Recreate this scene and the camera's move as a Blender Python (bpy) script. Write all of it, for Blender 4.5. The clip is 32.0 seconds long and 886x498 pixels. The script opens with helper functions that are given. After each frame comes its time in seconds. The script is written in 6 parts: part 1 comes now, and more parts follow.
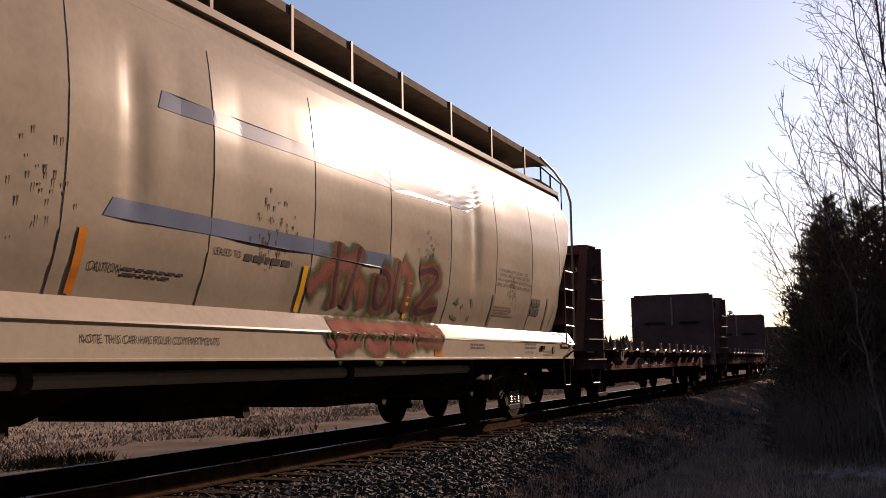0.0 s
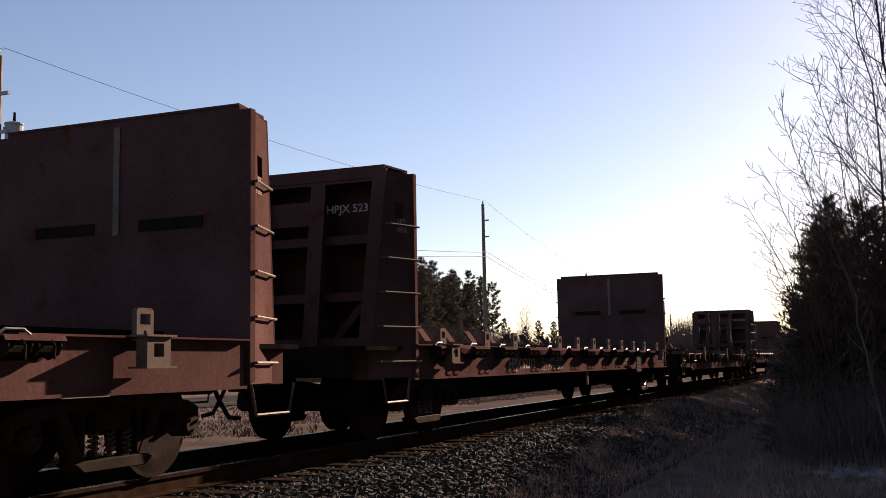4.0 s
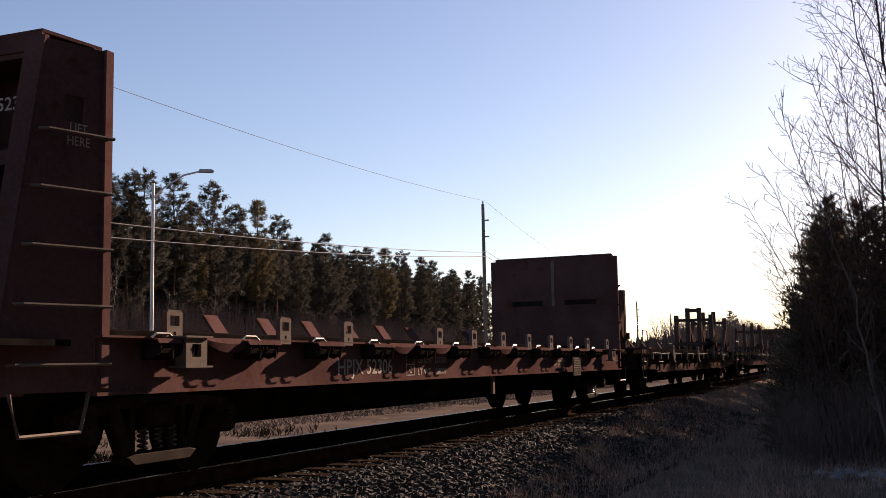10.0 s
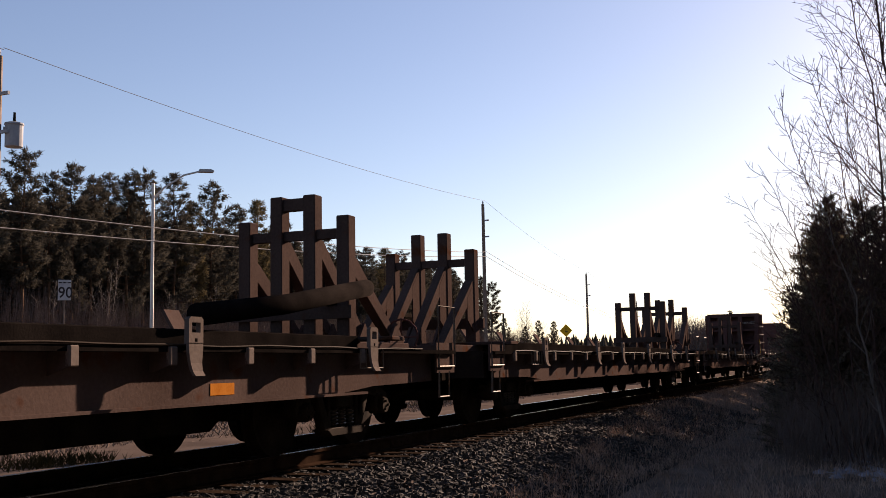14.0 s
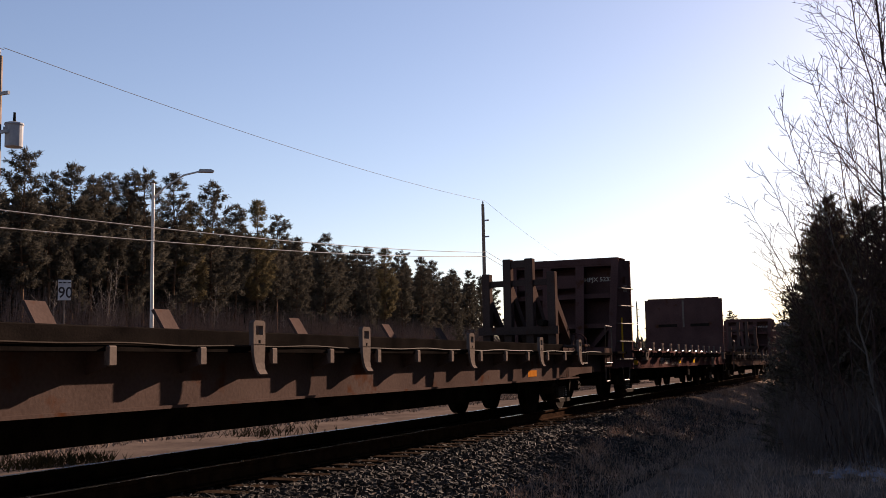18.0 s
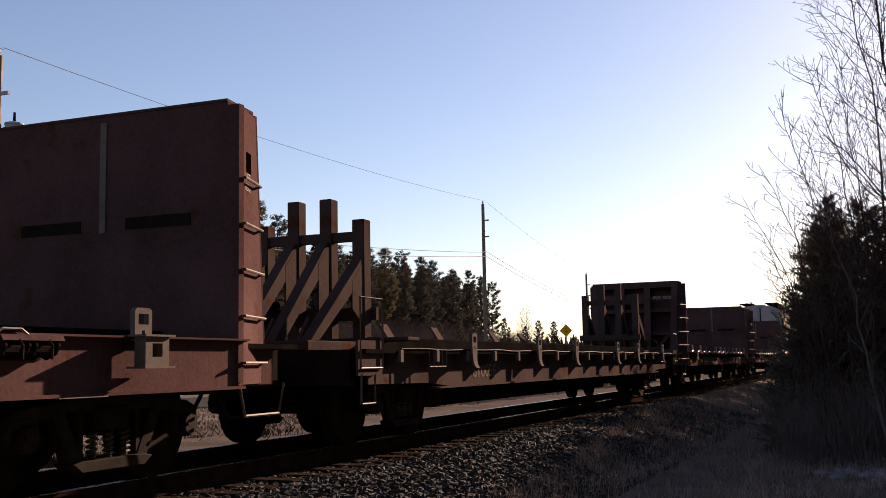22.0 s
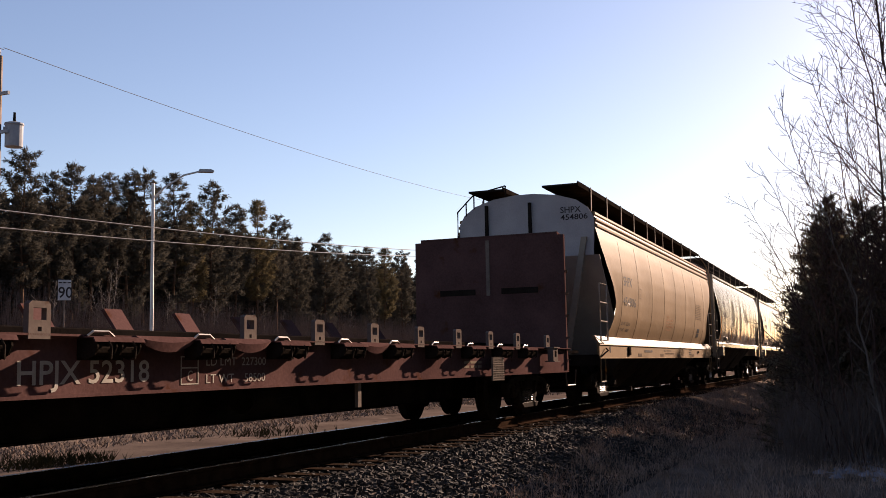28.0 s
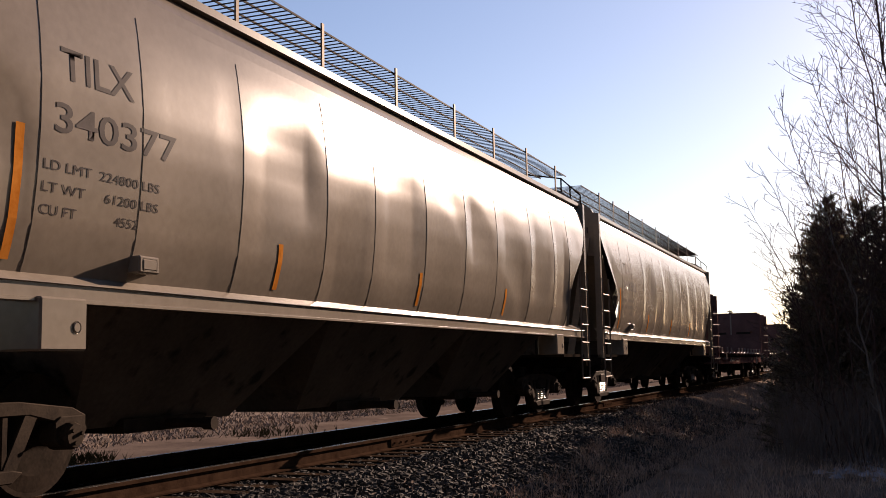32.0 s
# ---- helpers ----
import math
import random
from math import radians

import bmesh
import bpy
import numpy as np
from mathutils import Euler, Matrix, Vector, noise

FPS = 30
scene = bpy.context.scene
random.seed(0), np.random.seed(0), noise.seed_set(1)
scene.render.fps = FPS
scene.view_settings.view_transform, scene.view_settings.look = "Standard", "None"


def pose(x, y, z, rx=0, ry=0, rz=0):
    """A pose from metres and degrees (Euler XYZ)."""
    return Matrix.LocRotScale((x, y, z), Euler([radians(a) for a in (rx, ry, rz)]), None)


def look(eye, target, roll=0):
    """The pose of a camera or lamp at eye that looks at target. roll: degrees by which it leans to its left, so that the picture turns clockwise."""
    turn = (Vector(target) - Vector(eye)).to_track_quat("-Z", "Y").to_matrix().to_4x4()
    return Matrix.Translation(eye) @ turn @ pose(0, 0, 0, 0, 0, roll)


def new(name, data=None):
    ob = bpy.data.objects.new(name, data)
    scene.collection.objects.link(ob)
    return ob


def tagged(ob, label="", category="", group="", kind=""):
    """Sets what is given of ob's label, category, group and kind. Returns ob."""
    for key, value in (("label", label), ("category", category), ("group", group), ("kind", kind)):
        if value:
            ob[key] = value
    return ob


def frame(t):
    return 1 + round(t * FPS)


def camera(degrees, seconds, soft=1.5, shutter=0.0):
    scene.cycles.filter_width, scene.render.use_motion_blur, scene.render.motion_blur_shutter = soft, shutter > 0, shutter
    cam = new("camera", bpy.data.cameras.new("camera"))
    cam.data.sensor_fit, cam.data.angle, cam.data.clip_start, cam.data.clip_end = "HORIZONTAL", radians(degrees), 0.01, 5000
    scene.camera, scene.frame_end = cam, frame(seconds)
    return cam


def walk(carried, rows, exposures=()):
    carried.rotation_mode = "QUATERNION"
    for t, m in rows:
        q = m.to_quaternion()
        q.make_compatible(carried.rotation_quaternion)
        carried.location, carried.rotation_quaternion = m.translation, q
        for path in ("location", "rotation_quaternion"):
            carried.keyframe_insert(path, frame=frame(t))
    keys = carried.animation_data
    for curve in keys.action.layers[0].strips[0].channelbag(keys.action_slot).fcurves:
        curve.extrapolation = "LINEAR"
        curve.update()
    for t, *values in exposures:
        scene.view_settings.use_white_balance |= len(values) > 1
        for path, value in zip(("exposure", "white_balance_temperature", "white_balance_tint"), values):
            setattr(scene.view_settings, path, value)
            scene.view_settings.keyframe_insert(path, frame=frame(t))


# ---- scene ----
cam = camera(45.94, 32.0, soft=0.85)
EYE = (0.0, 0.0, 0.924)
CAM_POSE = Matrix.Translation(EYE) @ (Matrix.Rotation(radians(21.86), 4, "Z") @ Matrix.Rotation(radians(-6.307), 4, "Y")
                                     @ Matrix(((0, 0, -1, 0), (-1, 0, 0, 0), (0, 1, 0, 0), (0, 0, 0, 1)))
                                     @ Matrix.Rotation(radians(-1.055), 4, "Z"))
walk(cam, [(0.0, CAM_POSE), (32.0, CAM_POSE)], exposures=[(0.0, 1.53, 7500, 27), (2.5, 1.6, 7500, 27), (25.0, 1.62, 7500, 27), (28.0, 1.73, 7500, 27), (30.0, 1.68, 7500, 27), (32.0, 1.64, 7500, 27)])

# ---- light ----
SUN_AZ, SUN_EL = 13.8, 18.0      # degrees from the track's far direction towards the camera's side; height
world = bpy.data.worlds.new("sky")
scene.world = world
world.use_nodes = True
wn = world.node_tree.nodes
sky = wn.new("ShaderNodeTexSky")
sky.sky_type = "NISHITA"
sky.sun_disc = False
sky.sun_elevation = radians(SUN_EL)
sky.sun_rotation = radians(90 + SUN_AZ)
sky.altitude, sky.air_density, sky.dust_density, sky.ozone_density = 300, 1.0, 0.37, 3.0
wn["Background"].inputs[1].default_value = 0.050
world.node_tree.links.new(sky.outputs[0], wn["Background"].inputs[0])

sun_data = bpy.data.lights.new("sun", "SUN")
sun_data.energy, sun_data.angle, sun_data.color = 5.1, radians(0.53), (1.0, 0.86, 0.70)
sun = new("sun", sun_data)
TO_SUN = Vector((math.cos(radians(SUN_AZ)) * math.cos(radians(SUN_EL)), -math.sin(radians(SUN_AZ)) * math.cos(radians(SUN_EL)), math.sin(radians(SUN_EL))))
sun.matrix_world = look(TO_SUN * 80, (0, 0, 0))

# ---- the train's way ----
YC = 6.565                       # the track's centre line; rail tops are at height 0
GAUGE = 1.40
SPEED = (7.66, 7.75, 8.01, 8.12, 8.51, 8.36, 8.62, 8.70, 8.83)   # m/s, every 4 s


def run(t):
    """How far the train has gone at t seconds."""
    way = 0.0
    for k in range(8):
        u = min(max(t - 4 * k, 0.0), 4.0)
        way += SPEED[k] * u + (SPEED[k + 1] - SPEED[k]) * u * u / 8
    return way


# ---- materials ----
def material(name, c1, c2, size=1.0, rough=0.7, metal=0.0, bump=0.15, grain=40.0, rust=None, rust_at=0.6, coords="Object", spec=0.0, thru=0.0):
    """Two colours mixed by a coarse noise and a fine one, with fine relief, and rust or dirt in patches."""
    m = bpy.data.materials.new(name)
    m.use_nodes = True
    nt = m.node_tree
    n, l = nt.nodes, nt.links
    b = n["Principled BSDF"]
    co = n.new("ShaderNodeTexCoord")
    big, fine = n.new("ShaderNodeTexNoise"), n.new("ShaderNodeTexNoise")
    big.inputs["Scale"].default_value, big.inputs["Detail"].default_value = size, 6
    fine.inputs["Scale"].default_value, fine.inputs["Detail"].default_value = grain, 4
    for q in (big, fine):
        l.new(co.outputs[coords], q.inputs["Vector"])
    add = n.new("ShaderNodeMath")
    add.operation = "MULTIPLY_ADD"
    l.new(fine.outputs["Fac"], add.inputs[0])
    add.inputs[1].default_value = 0.45
    l.new(big.outputs["Fac"], add.inputs[2])
    ramp = n.new("ShaderNodeValToRGB")
    ramp.color_ramp.elements[0].position, ramp.color_ramp.elements[1].position = 0.5, 0.95
    ramp.color_ramp.elements[0].color, ramp.color_ramp.elements[1].color = (*c1, 1), (*c2, 1)
    l.new(add.outputs[0], ramp.inputs[0])
    out = ramp.outputs[0]
    if rust:
        spot = n.new("ShaderNodeTexNoise")
        spot.inputs["Scale"].default_value, spot.inputs["Detail"].default_value = size * 3.1, 8
        l.new(co.outputs[coords], spot.inputs["Vector"])
        r2 = n.new("ShaderNodeValToRGB")
        r2.color_ramp.elements[0].position, r2.color_ramp.elements[1].position = rust_at, min(rust_at + 0.12, 1)
        l.new(spot.outputs["Fac"], r2.inputs[0])
        mix = n.new("ShaderNodeMix")
        mix.data_type = "RGBA"
        l.new(r2.outputs[0], mix.inputs["Factor"])
        l.new(out, mix.inputs["A"])
        mix.inputs["B"].default_value = (*rust, 1)
        out = mix.outputs["Result"]
    l.new(out, b.inputs["Base Color"])
    b.inputs["Roughness"].default_value, b.inputs["Metallic"].default_value = rough, metal
    b.inputs["Specular IOR Level"].default_value = spec
    if bump:
        bp = n.new("ShaderNodeBump")
        bp.inputs["Strength"].default_value, bp.inputs["Distance"].default_value = bump, 0.02
        l.new(add.outputs[0], bp.inputs["Height"])
        l.new(bp.outputs[0], b.inputs["Normal"])
    if thru:
        tr, both = n.new("ShaderNodeBsdfTranslucent"), n.new("ShaderNodeMixShader")
        l.new(out, tr.inputs["Color"])
        both.inputs[0].default_value = thru
        l.new(b.outputs[0], both.inputs[1])
        l.new(tr.outputs[0], both.inputs[2])
        l.new(both.outputs[0], n["Material Output"].inputs["Surface"])
    return m


RUST = (0.063, 0.0252, 0.0134)
M = {
    "flat_red": material("oxide_red_paint", (0.053, 0.0285, 0.0265), (0.098, 0.0535, 0.050), 1.2, 0.72, 0, 0.2, 30, RUST, 0.62),
    "rack_brown": material("faded_brown_paint", (0.044, 0.0300, 0.0265), (0.082, 0.0570, 0.050), 1.0, 0.75, 0, 0.2, 30, RUST, 0.6),
    # near-black steel; on the rack cars' end sills it stands in for shade
    "steel_dark": material("near_black_steel", (0.0084, 0.0067, 0.0059), (0.0235, 0.0185, 0.0151), 3, 0.8, 0, 0.3, 60),
    # darker than the cars' sides, mottled with still darker patches
    "under_grey": material("dark_grey_paint", (0.040, 0.033, 0.028), (0.075, 0.061, 0.052), 1.0, 0.7, 0, 0.1, 20, (0.02, 0.017, 0.015), 0.58),
    "cast_steel": material("cast_steel", (0.013, 0.010, 0.0085), (0.036, 0.027, 0.021), 4, 0.6, 0.1, 0.1, 60),
    "wheel_steel": material("wheel_steel", (0.010, 0.0075, 0.006), (0.026, 0.019, 0.015), 5, 0.6, 0.1, 0.08, 40),
    "bright_steel": material("worn_steel", (0.15, 0.135, 0.12), (0.26, 0.235, 0.21), 6, 0.35, 0.9, 0.1, 80),
    "grab_steel": material("grab_iron_paint", (0.085, 0.068, 0.056), (0.15, 0.122, 0.10), 6, 0.5, 0.15, 0.05, 80),
    # near black throughout, for decks, bunks and the loose pole
    "wood_dark": material("near_black_timber", (0.005, 0.0042, 0.0040), (0.013, 0.0105, 0.0095), 3, 0.9, 0, 0.25, 50),
    "hop_tan": material("dusty_tan_paint", (0.174, 0.111, 0.058), (0.234, 0.153, 0.083), 0.6, 0.55, 0, 0.04, 14, (0.155, 0.097, 0.057), 0.66, spec=0.010),
    "hop_white": material("aged_white_paint", (0.190, 0.156, 0.122), (0.258, 0.215, 0.170), 0.6, 0.18, 0, 0.02, 14, (0.2184, 0.1596, 0.1092), 0.70, spec=0.12),
    "hop_grey": material("grey_car_paint", (0.118, 0.098, 0.079), (0.166, 0.140, 0.114), 0.6, 0.20, 0, 0.03, 14, (0.126, 0.1008, 0.0798), 0.7, spec=0.25),
    "seam": material("seam_dirt", (0.070, 0.047, 0.033), (0.130, 0.091, 0.064), 4, 0.8),
    "end_grey": material("end_wall_paint", (0.27, 0.26, 0.262), (0.37, 0.358, 0.358), 1.5, 0.6),
    "letter_black": material("black_lettering", (0.0294, 0.0252, 0.0252), (0.0504, 0.042, 0.042), 8, 0.5, bump=0, spec=0.01),
    "letter_white": material("white_lettering", (0.26, 0.235, 0.205), (0.38, 0.347, 0.305), 9, 0.6, bump=0, spec=0.0),
    "letter_worn": material("worn_grey_lettering", (0.052, 0.044, 0.040), (0.098, 0.080, 0.068), 7, 0.55, bump=0, spec=0.010),
    "letter_faint": material("faded_lettering", (0.125, 0.096, 0.074), (0.18, 0.140, 0.108), 9, 0.7, bump=0, spec=0.0),
    "letter_rust": material("faded_red_lettering", (0.3024, 0.1428, 0.0924), (0.378, 0.21, 0.1344), 9, 0.7, bump=0, spec=0.0),
    "stripe_blue": material("blue_stripe_paint", (0.078, 0.096, 0.150), (0.108, 0.126, 0.182), 1.2, 0.18, bump=0, spec=0.12),
    "yellow": material("yellow_reflective", (0.462, 0.252, 0.0168), (0.588, 0.336, 0.0336), 6, 0.5, bump=0),
    "orange": material("orange_reflective", (0.3024, 0.1008, 0.0168), (0.42, 0.1596, 0.0336), 6, 0.5, bump=0),
    "spray_red": material("red_spray_paint", (0.135, 0.050, 0.043), (0.20, 0.090, 0.072), 2.5, 0.6, bump=0, spec=0.0),
    "spray_dark": material("dark_spray_paint", (0.040, 0.030, 0.032), (0.085, 0.060, 0.058), 2.5, 0.6, bump=0, spec=0.0),
    "spray_green": material("green_spray_paint", (0.052, 0.078, 0.036), (0.105, 0.130, 0.070), 2.5, 0.6, bump=0, spec=0.0),
    "stake_paint": material("chalky_grey_brown_paint", (0.082, 0.064, 0.056), (0.145, 0.117, 0.103), 2.0, 0.75, 0, 0.15, 30, RUST, 0.66),
    "plate_grey": material("grey_mesh_plate", (0.1092, 0.0882, 0.0756), (0.168, 0.1386, 0.1176), 5, 0.6),
    "rail_top": material("polished_rail", (0.3528, 0.336, 0.3192), (0.5208, 0.504, 0.4788), 8, 0.22, 1.0, 0.05, 60),
    "rail_rust": material("rusty_rail", (0.017, 0.0095, 0.0065), (0.036, 0.021, 0.014), 6, 0.85, 0, 0.3, 60),
    "tie": material("creosoted_tie", (0.010, 0.0068, 0.0052), (0.034, 0.022, 0.016), 5, 0.9, 0, 0.7, 40),
    "gravel": material("ballast_stone", (0.0134, 0.0122, 0.0118), (0.0714, 0.0655, 0.0622), 9, 0.75, 0, 0.4, 70, spec=0.03),
    "soil": material("sandy_soil", (0.072, 0.056, 0.047), (0.160, 0.124, 0.103), 1.5, 0.95, 0, 0.8, 25, spec=0.0),
    "grass_dry": material("dry_grass", (0.205, 0.140, 0.109), (0.45, 0.320, 0.250), 2, 0.8, bump=0),
    "grass_pale": material("pale_dry_grass", (0.084, 0.060, 0.047), (0.20, 0.150, 0.120), 2, 0.85, bump=0),
    "sand": material("pale_sand", (0.060, 0.0455, 0.0385), (0.108, 0.083, 0.070), 0.9, 0.95, 0, 0.5, 30, (0.040, 0.031, 0.0265), 0.6, spec=0.0),
    "weed": material("green_brown_weed", (0.0294, 0.0269, 0.0118), (0.063, 0.0504, 0.0235), 3, 0.9, bump=0),
    "asphalt": material("asphalt", (0.0336, 0.0336, 0.0336), (0.0546, 0.0529, 0.0504), 4, 0.9, 0, 0.3, 60),
    "snow": material("old_snow", (0.12, 0.125, 0.15), (0.34, 0.35, 0.40), 4, 0.7, 0, 0.5, 30),
    "bark": material("grey_bark", (0.034, 0.021, 0.019), (0.085, 0.055, 0.048), 7, 0.9, 0, 0.5, 40),
    "brush": material("bare_brush_bark", (0.095, 0.072, 0.064), (0.20, 0.158, 0.140), 4, 0.9, bump=0),
    "bark_pine": material("pine_bark", (0.042, 0.0269, 0.0185), (0.1008, 0.063, 0.042), 5, 0.9, 0, 0.5, 30),
    "bark_grey": material("pale_grey_bark", (0.0756, 0.063, 0.0554), (0.1428, 0.1218, 0.1092), 5, 0.85, 0, 0.3, 30),
    "bark_birch": material("birch_bark", (0.15, 0.13, 0.115), (0.28, 0.25, 0.225), 5, 0.8, 0, 0.3, 30, (0.0504, 0.042, 0.0378), 0.62),
    "needles": material("pine_needles", (0.040, 0.037, 0.030), (0.090, 0.081, 0.065), 1.2, 0.75, bump=0, thru=0.2),
    "needles_olive": material("olive_needles", (0.066, 0.055, 0.033), (0.140, 0.114, 0.064), 1.2, 0.75, bump=0, thru=0.2),
    "spruce": material("spruce_needles", (0.085, 0.072, 0.052), (0.190, 0.158, 0.112), 1.5, 0.7, bump=0, thru=0.35),
    "pole_wood": material("pole_timber", (0.126, 0.0924, 0.0714), (0.2352, 0.1848, 0.1512), 3, 0.85, 0, 0.4, 30),
    "pole_metal": material("galvanised_pole", (0.42, 0.3948, 0.3696), (0.5544, 0.5292, 0.504), 3, 0.5, 0.2),
    "wire": material("line_wire", (0.21, 0.20, 0.19), (0.30, 0.285, 0.27), 3, 0.4, 0.6, bump=0),
    "can_grey": material("transformer_grey", (0.252, 0.2604, 0.2772), (0.3528, 0.3612, 0.378), 3, 0.5),
    "sign_white": material("sign_white", (0.34, 0.34, 0.345), (0.44, 0.44, 0.445), 5, 0.5, bump=0),
    "sign_yellow": material("sign_yellow", (0.588, 0.3024, 0.0168), (0.6888, 0.3864, 0.0336), 5, 0.5, bump=0),
    "hose": material("black_rubber", (0.0101, 0.0101, 0.0101), (0.0252, 0.0252, 0.0252), 5, 0.6, bump=0),
    "red_paint": material("red_paint", (0.252, 0.0252, 0.0168), (0.3528, 0.0504, 0.0336), 5, 0.5, bump=0),
}



def sprayed(m):
    """Lets a sprayed coat thin out towards the stroke's edge."""
    n, l = m.node_tree.nodes, m.node_tree.links
    at, cut, thin, both = n.new("ShaderNodeAttribute"), n.new("ShaderNodeMath"), n.new("ShaderNodeBsdfTransparent"), n.new("ShaderNodeMixShader")
    at.attribute_name = "soft"
    cut.operation = "MULTIPLY"
    cut.inputs[1].default_value = 0.9
    l.new(at.outputs["Fac"], cut.inputs[0])
    l.new(cut.outputs[0], both.inputs[0])
    l.new(thin.outputs[0], both.inputs[1])
    l.new(n["Principled BSDF"].outputs[0], both.inputs[2])
    l.new(both.outputs[0], n["Material Output"].inputs["Surface"])


for key in ("spray_red", "spray_green", "spray_dark"):
    sprayed(M[key])

# ---- mesh helpers ----
MESHES = {}


def box(bm, x0, x1, y0, y1, z0, z1):
    v = [bm.verts.new(c) for c in ((x0, y0, z0), (x1, y0, z0), (x1, y1, z0), (x0, y1, z0), (x0, y0, z1), (x1, y0, z1), (x1, y1, z1), (x0, y1, z1))]
    for f in ((0, 3, 2, 1), (4, 5, 6, 7), (0, 1, 5, 4), (1, 2, 6, 5), (2, 3, 7, 6), (3, 0, 4, 7)):
        bm.faces.new([v[i] for i in f])


def prism(bm, poly, axis, a, b):
    """A polygon of (u, v) pushed from a to b along an axis: x takes (y, z), y takes (x, z), z takes (x, y)."""
    def at(u, v, w):
        return {"x": (w, u, v), "y": (u, w, v), "z": (u, v, w)}[axis]
    lo, hi = [bm.verts.new(at(u, v, a)) for u, v in poly], [bm.verts.new(at(u, v, b)) for u, v in poly]
    bm.faces.new(lo)
    bm.faces.new(hi[::-1])
    for i in range(len(poly)):
        j = (i + 1) % len(poly)
        bm.faces.new((lo[i], hi[i], hi[j], lo[j]))


def tube(bm, pts, r, n=6, r1=None):
    """A round bar through points, with radius r (to r1 at its end)."""
    pts = [Vector(p) for p in pts]
    rings = []
    for i, p in enumerate(pts):
        d = (pts[min(i + 1, len(pts) - 1)] - pts[max(i - 1, 0)]).normalized()
        u = d.cross(Vector((0, 0, 1)) if abs(d.z) < 0.95 else Vector((1, 0, 0))).normalized()
        w = d.cross(u)
        rr = r if r1 is None else r + (r1 - r) * i / (len(pts) - 1)
        rings.append([bm.verts.new(p + (u * math.cos(2 * math.pi * k / n) + w * math.sin(2 * math.pi * k / n)) * rr) for k in range(n)])
    for a, b in zip(rings, rings[1:]):
        for k in range(n):
            bm.faces.new((a[k], a[(k + 1) % n], b[(k + 1) % n], b[k]))
    bm.faces.new(rings[0][::-1])
    bm.faces.new(rings[-1])


def lathe(bm, prof, axis="y", n=24, at=(0, 0, 0)):
    """Turns (along, radius) pairs about an axis."""
    rings = []
    for w, r in prof:
        ring = []
        for k in range(n):
            c, s = math.cos(2 * math.pi * k / n) * r, math.sin(2 * math.pi * k / n) * r
            v = {"y": (c, w, s), "x": (w, c, s), "z": (c, s, w)}[axis]
            ring.append(bm.verts.new((v[0] + at[0], v[1] + at[1], v[2] + at[2])))
        rings.append(ring)
    for a, b in zip(rings, rings[1:]):
        for k in range(n):
            bm.faces.new((a[k], a[(k + 1) % n], b[(k + 1) % n], b[k]))
    bm.faces.new(rings[0][::-1])
    bm.faces.new(rings[-1])


def mesh_of(key, build, mat, bevel=0.0, smooth=False):
    """The mesh that build(bm) makes; made once for each key."""
    if key not in MESHES:
        bm = bmesh.new()
        build(bm)
        bmesh.ops.recalc_face_normals(bm, faces=bm.faces)
        if bevel:
            bmesh.ops.bevel(bm, geom=bm.edges[:], offset=bevel, segments=1, affect="EDGES")
        if smooth:
            for f in bm.faces:
                f.smooth = True
        me = bpy.data.meshes.new(str(key))
        bm.to_mesh(me)
        bm.free()
        me.materials.append(mat)
        MESHES[key] = me
    return MESHES[key]


def part(name, key, build, mat, parent=None, at=(0, 0, 0), label="", bevel=0.0, smooth=False, rz=0.0):
    ob = new(name, mesh_of(key, build, M[mat], bevel, smooth))
    ob.matrix_basis = pose(*at, 0, 0, rz)
    if parent is not None:
        ob.parent = parent
    return tagged(ob, label)


def thing(name, at, label, category, group=""):
    ob = new(name)
    ob.empty_display_size = 0.3
    ob.matrix_basis = pose(*at)
    return tagged(ob, label, category, group)


def letters(body, size, mat, parent, at, wrap=None, name="lettering", face="side", width=None):
    """Painted letters on the side that looks towards -y (or on an end that looks towards -x): capitals of that height, width long."""
    key = ("text", body, size, mat, width, round(at[2], 2) if wrap else 0, round(at[0], 2) if wrap else 0, face)
    if key not in MESHES:
        cu = bpy.data.curves.new("text", "FONT")
        cu.body, cu.size, cu.extrude = body, 1.0, 0.0
        cu.resolution_u = 3
        cu.offset = 0.011 if size > 0.1 else 0.0
        tmp = bpy.data.objects.new("tmp", cu)
        me = bpy.data.meshes.new_from_object(tmp)
        bpy.data.objects.remove(tmp)
        xs, zs = [v.co.x for v in me.vertices], [v.co.y for v in me.vertices]
        lines = body.count("\n") + 1
        kz = size / (max(zs) - min(zs)) if lines == 1 else size / 0.7
        kx = width / (max(xs) - min(xs)) if width else kz * 0.9
        low = min(zs) if lines == 1 else 0.0
        for v in me.vertices:
            x, z = (v.co.x - min(xs)) * kx, (v.co.y - low) * kz
            if face == "end":
                v.co = (0, -x, z)
            else:
                v.co = (x, 0, z)
        if wrap:
            bm = bmesh.new()
            bm.from_mesh(me)
            for _ in range(4):
                long = [e for e in bm.edges if e.calc_length() > 0.07]
                if not long:
                    break
                bmesh.ops.subdivide_edges(bm, edges=long, cuts=1)
            for v in bm.verts:
                v.co.y = skin(at[0] + v.co.x, at[2] + v.co.z) - 0.003 - at[1]
            bm.to_mesh(me)
            bm.free()
        me.materials.clear()
        me.materials.append(M[mat])
        MESHES[key] = me
    ob = new(name, MESHES[key])
    ob.matrix_basis = pose(*at)
    ob.parent = parent
    if size < 0.1 and len(body) > 4:
        tagged(ob, kind="stuff")
    return ob

# ---- railcar running gear ----
CARS = []        # (car, its place along the train, its wheelsets)
AXLE = 0.457


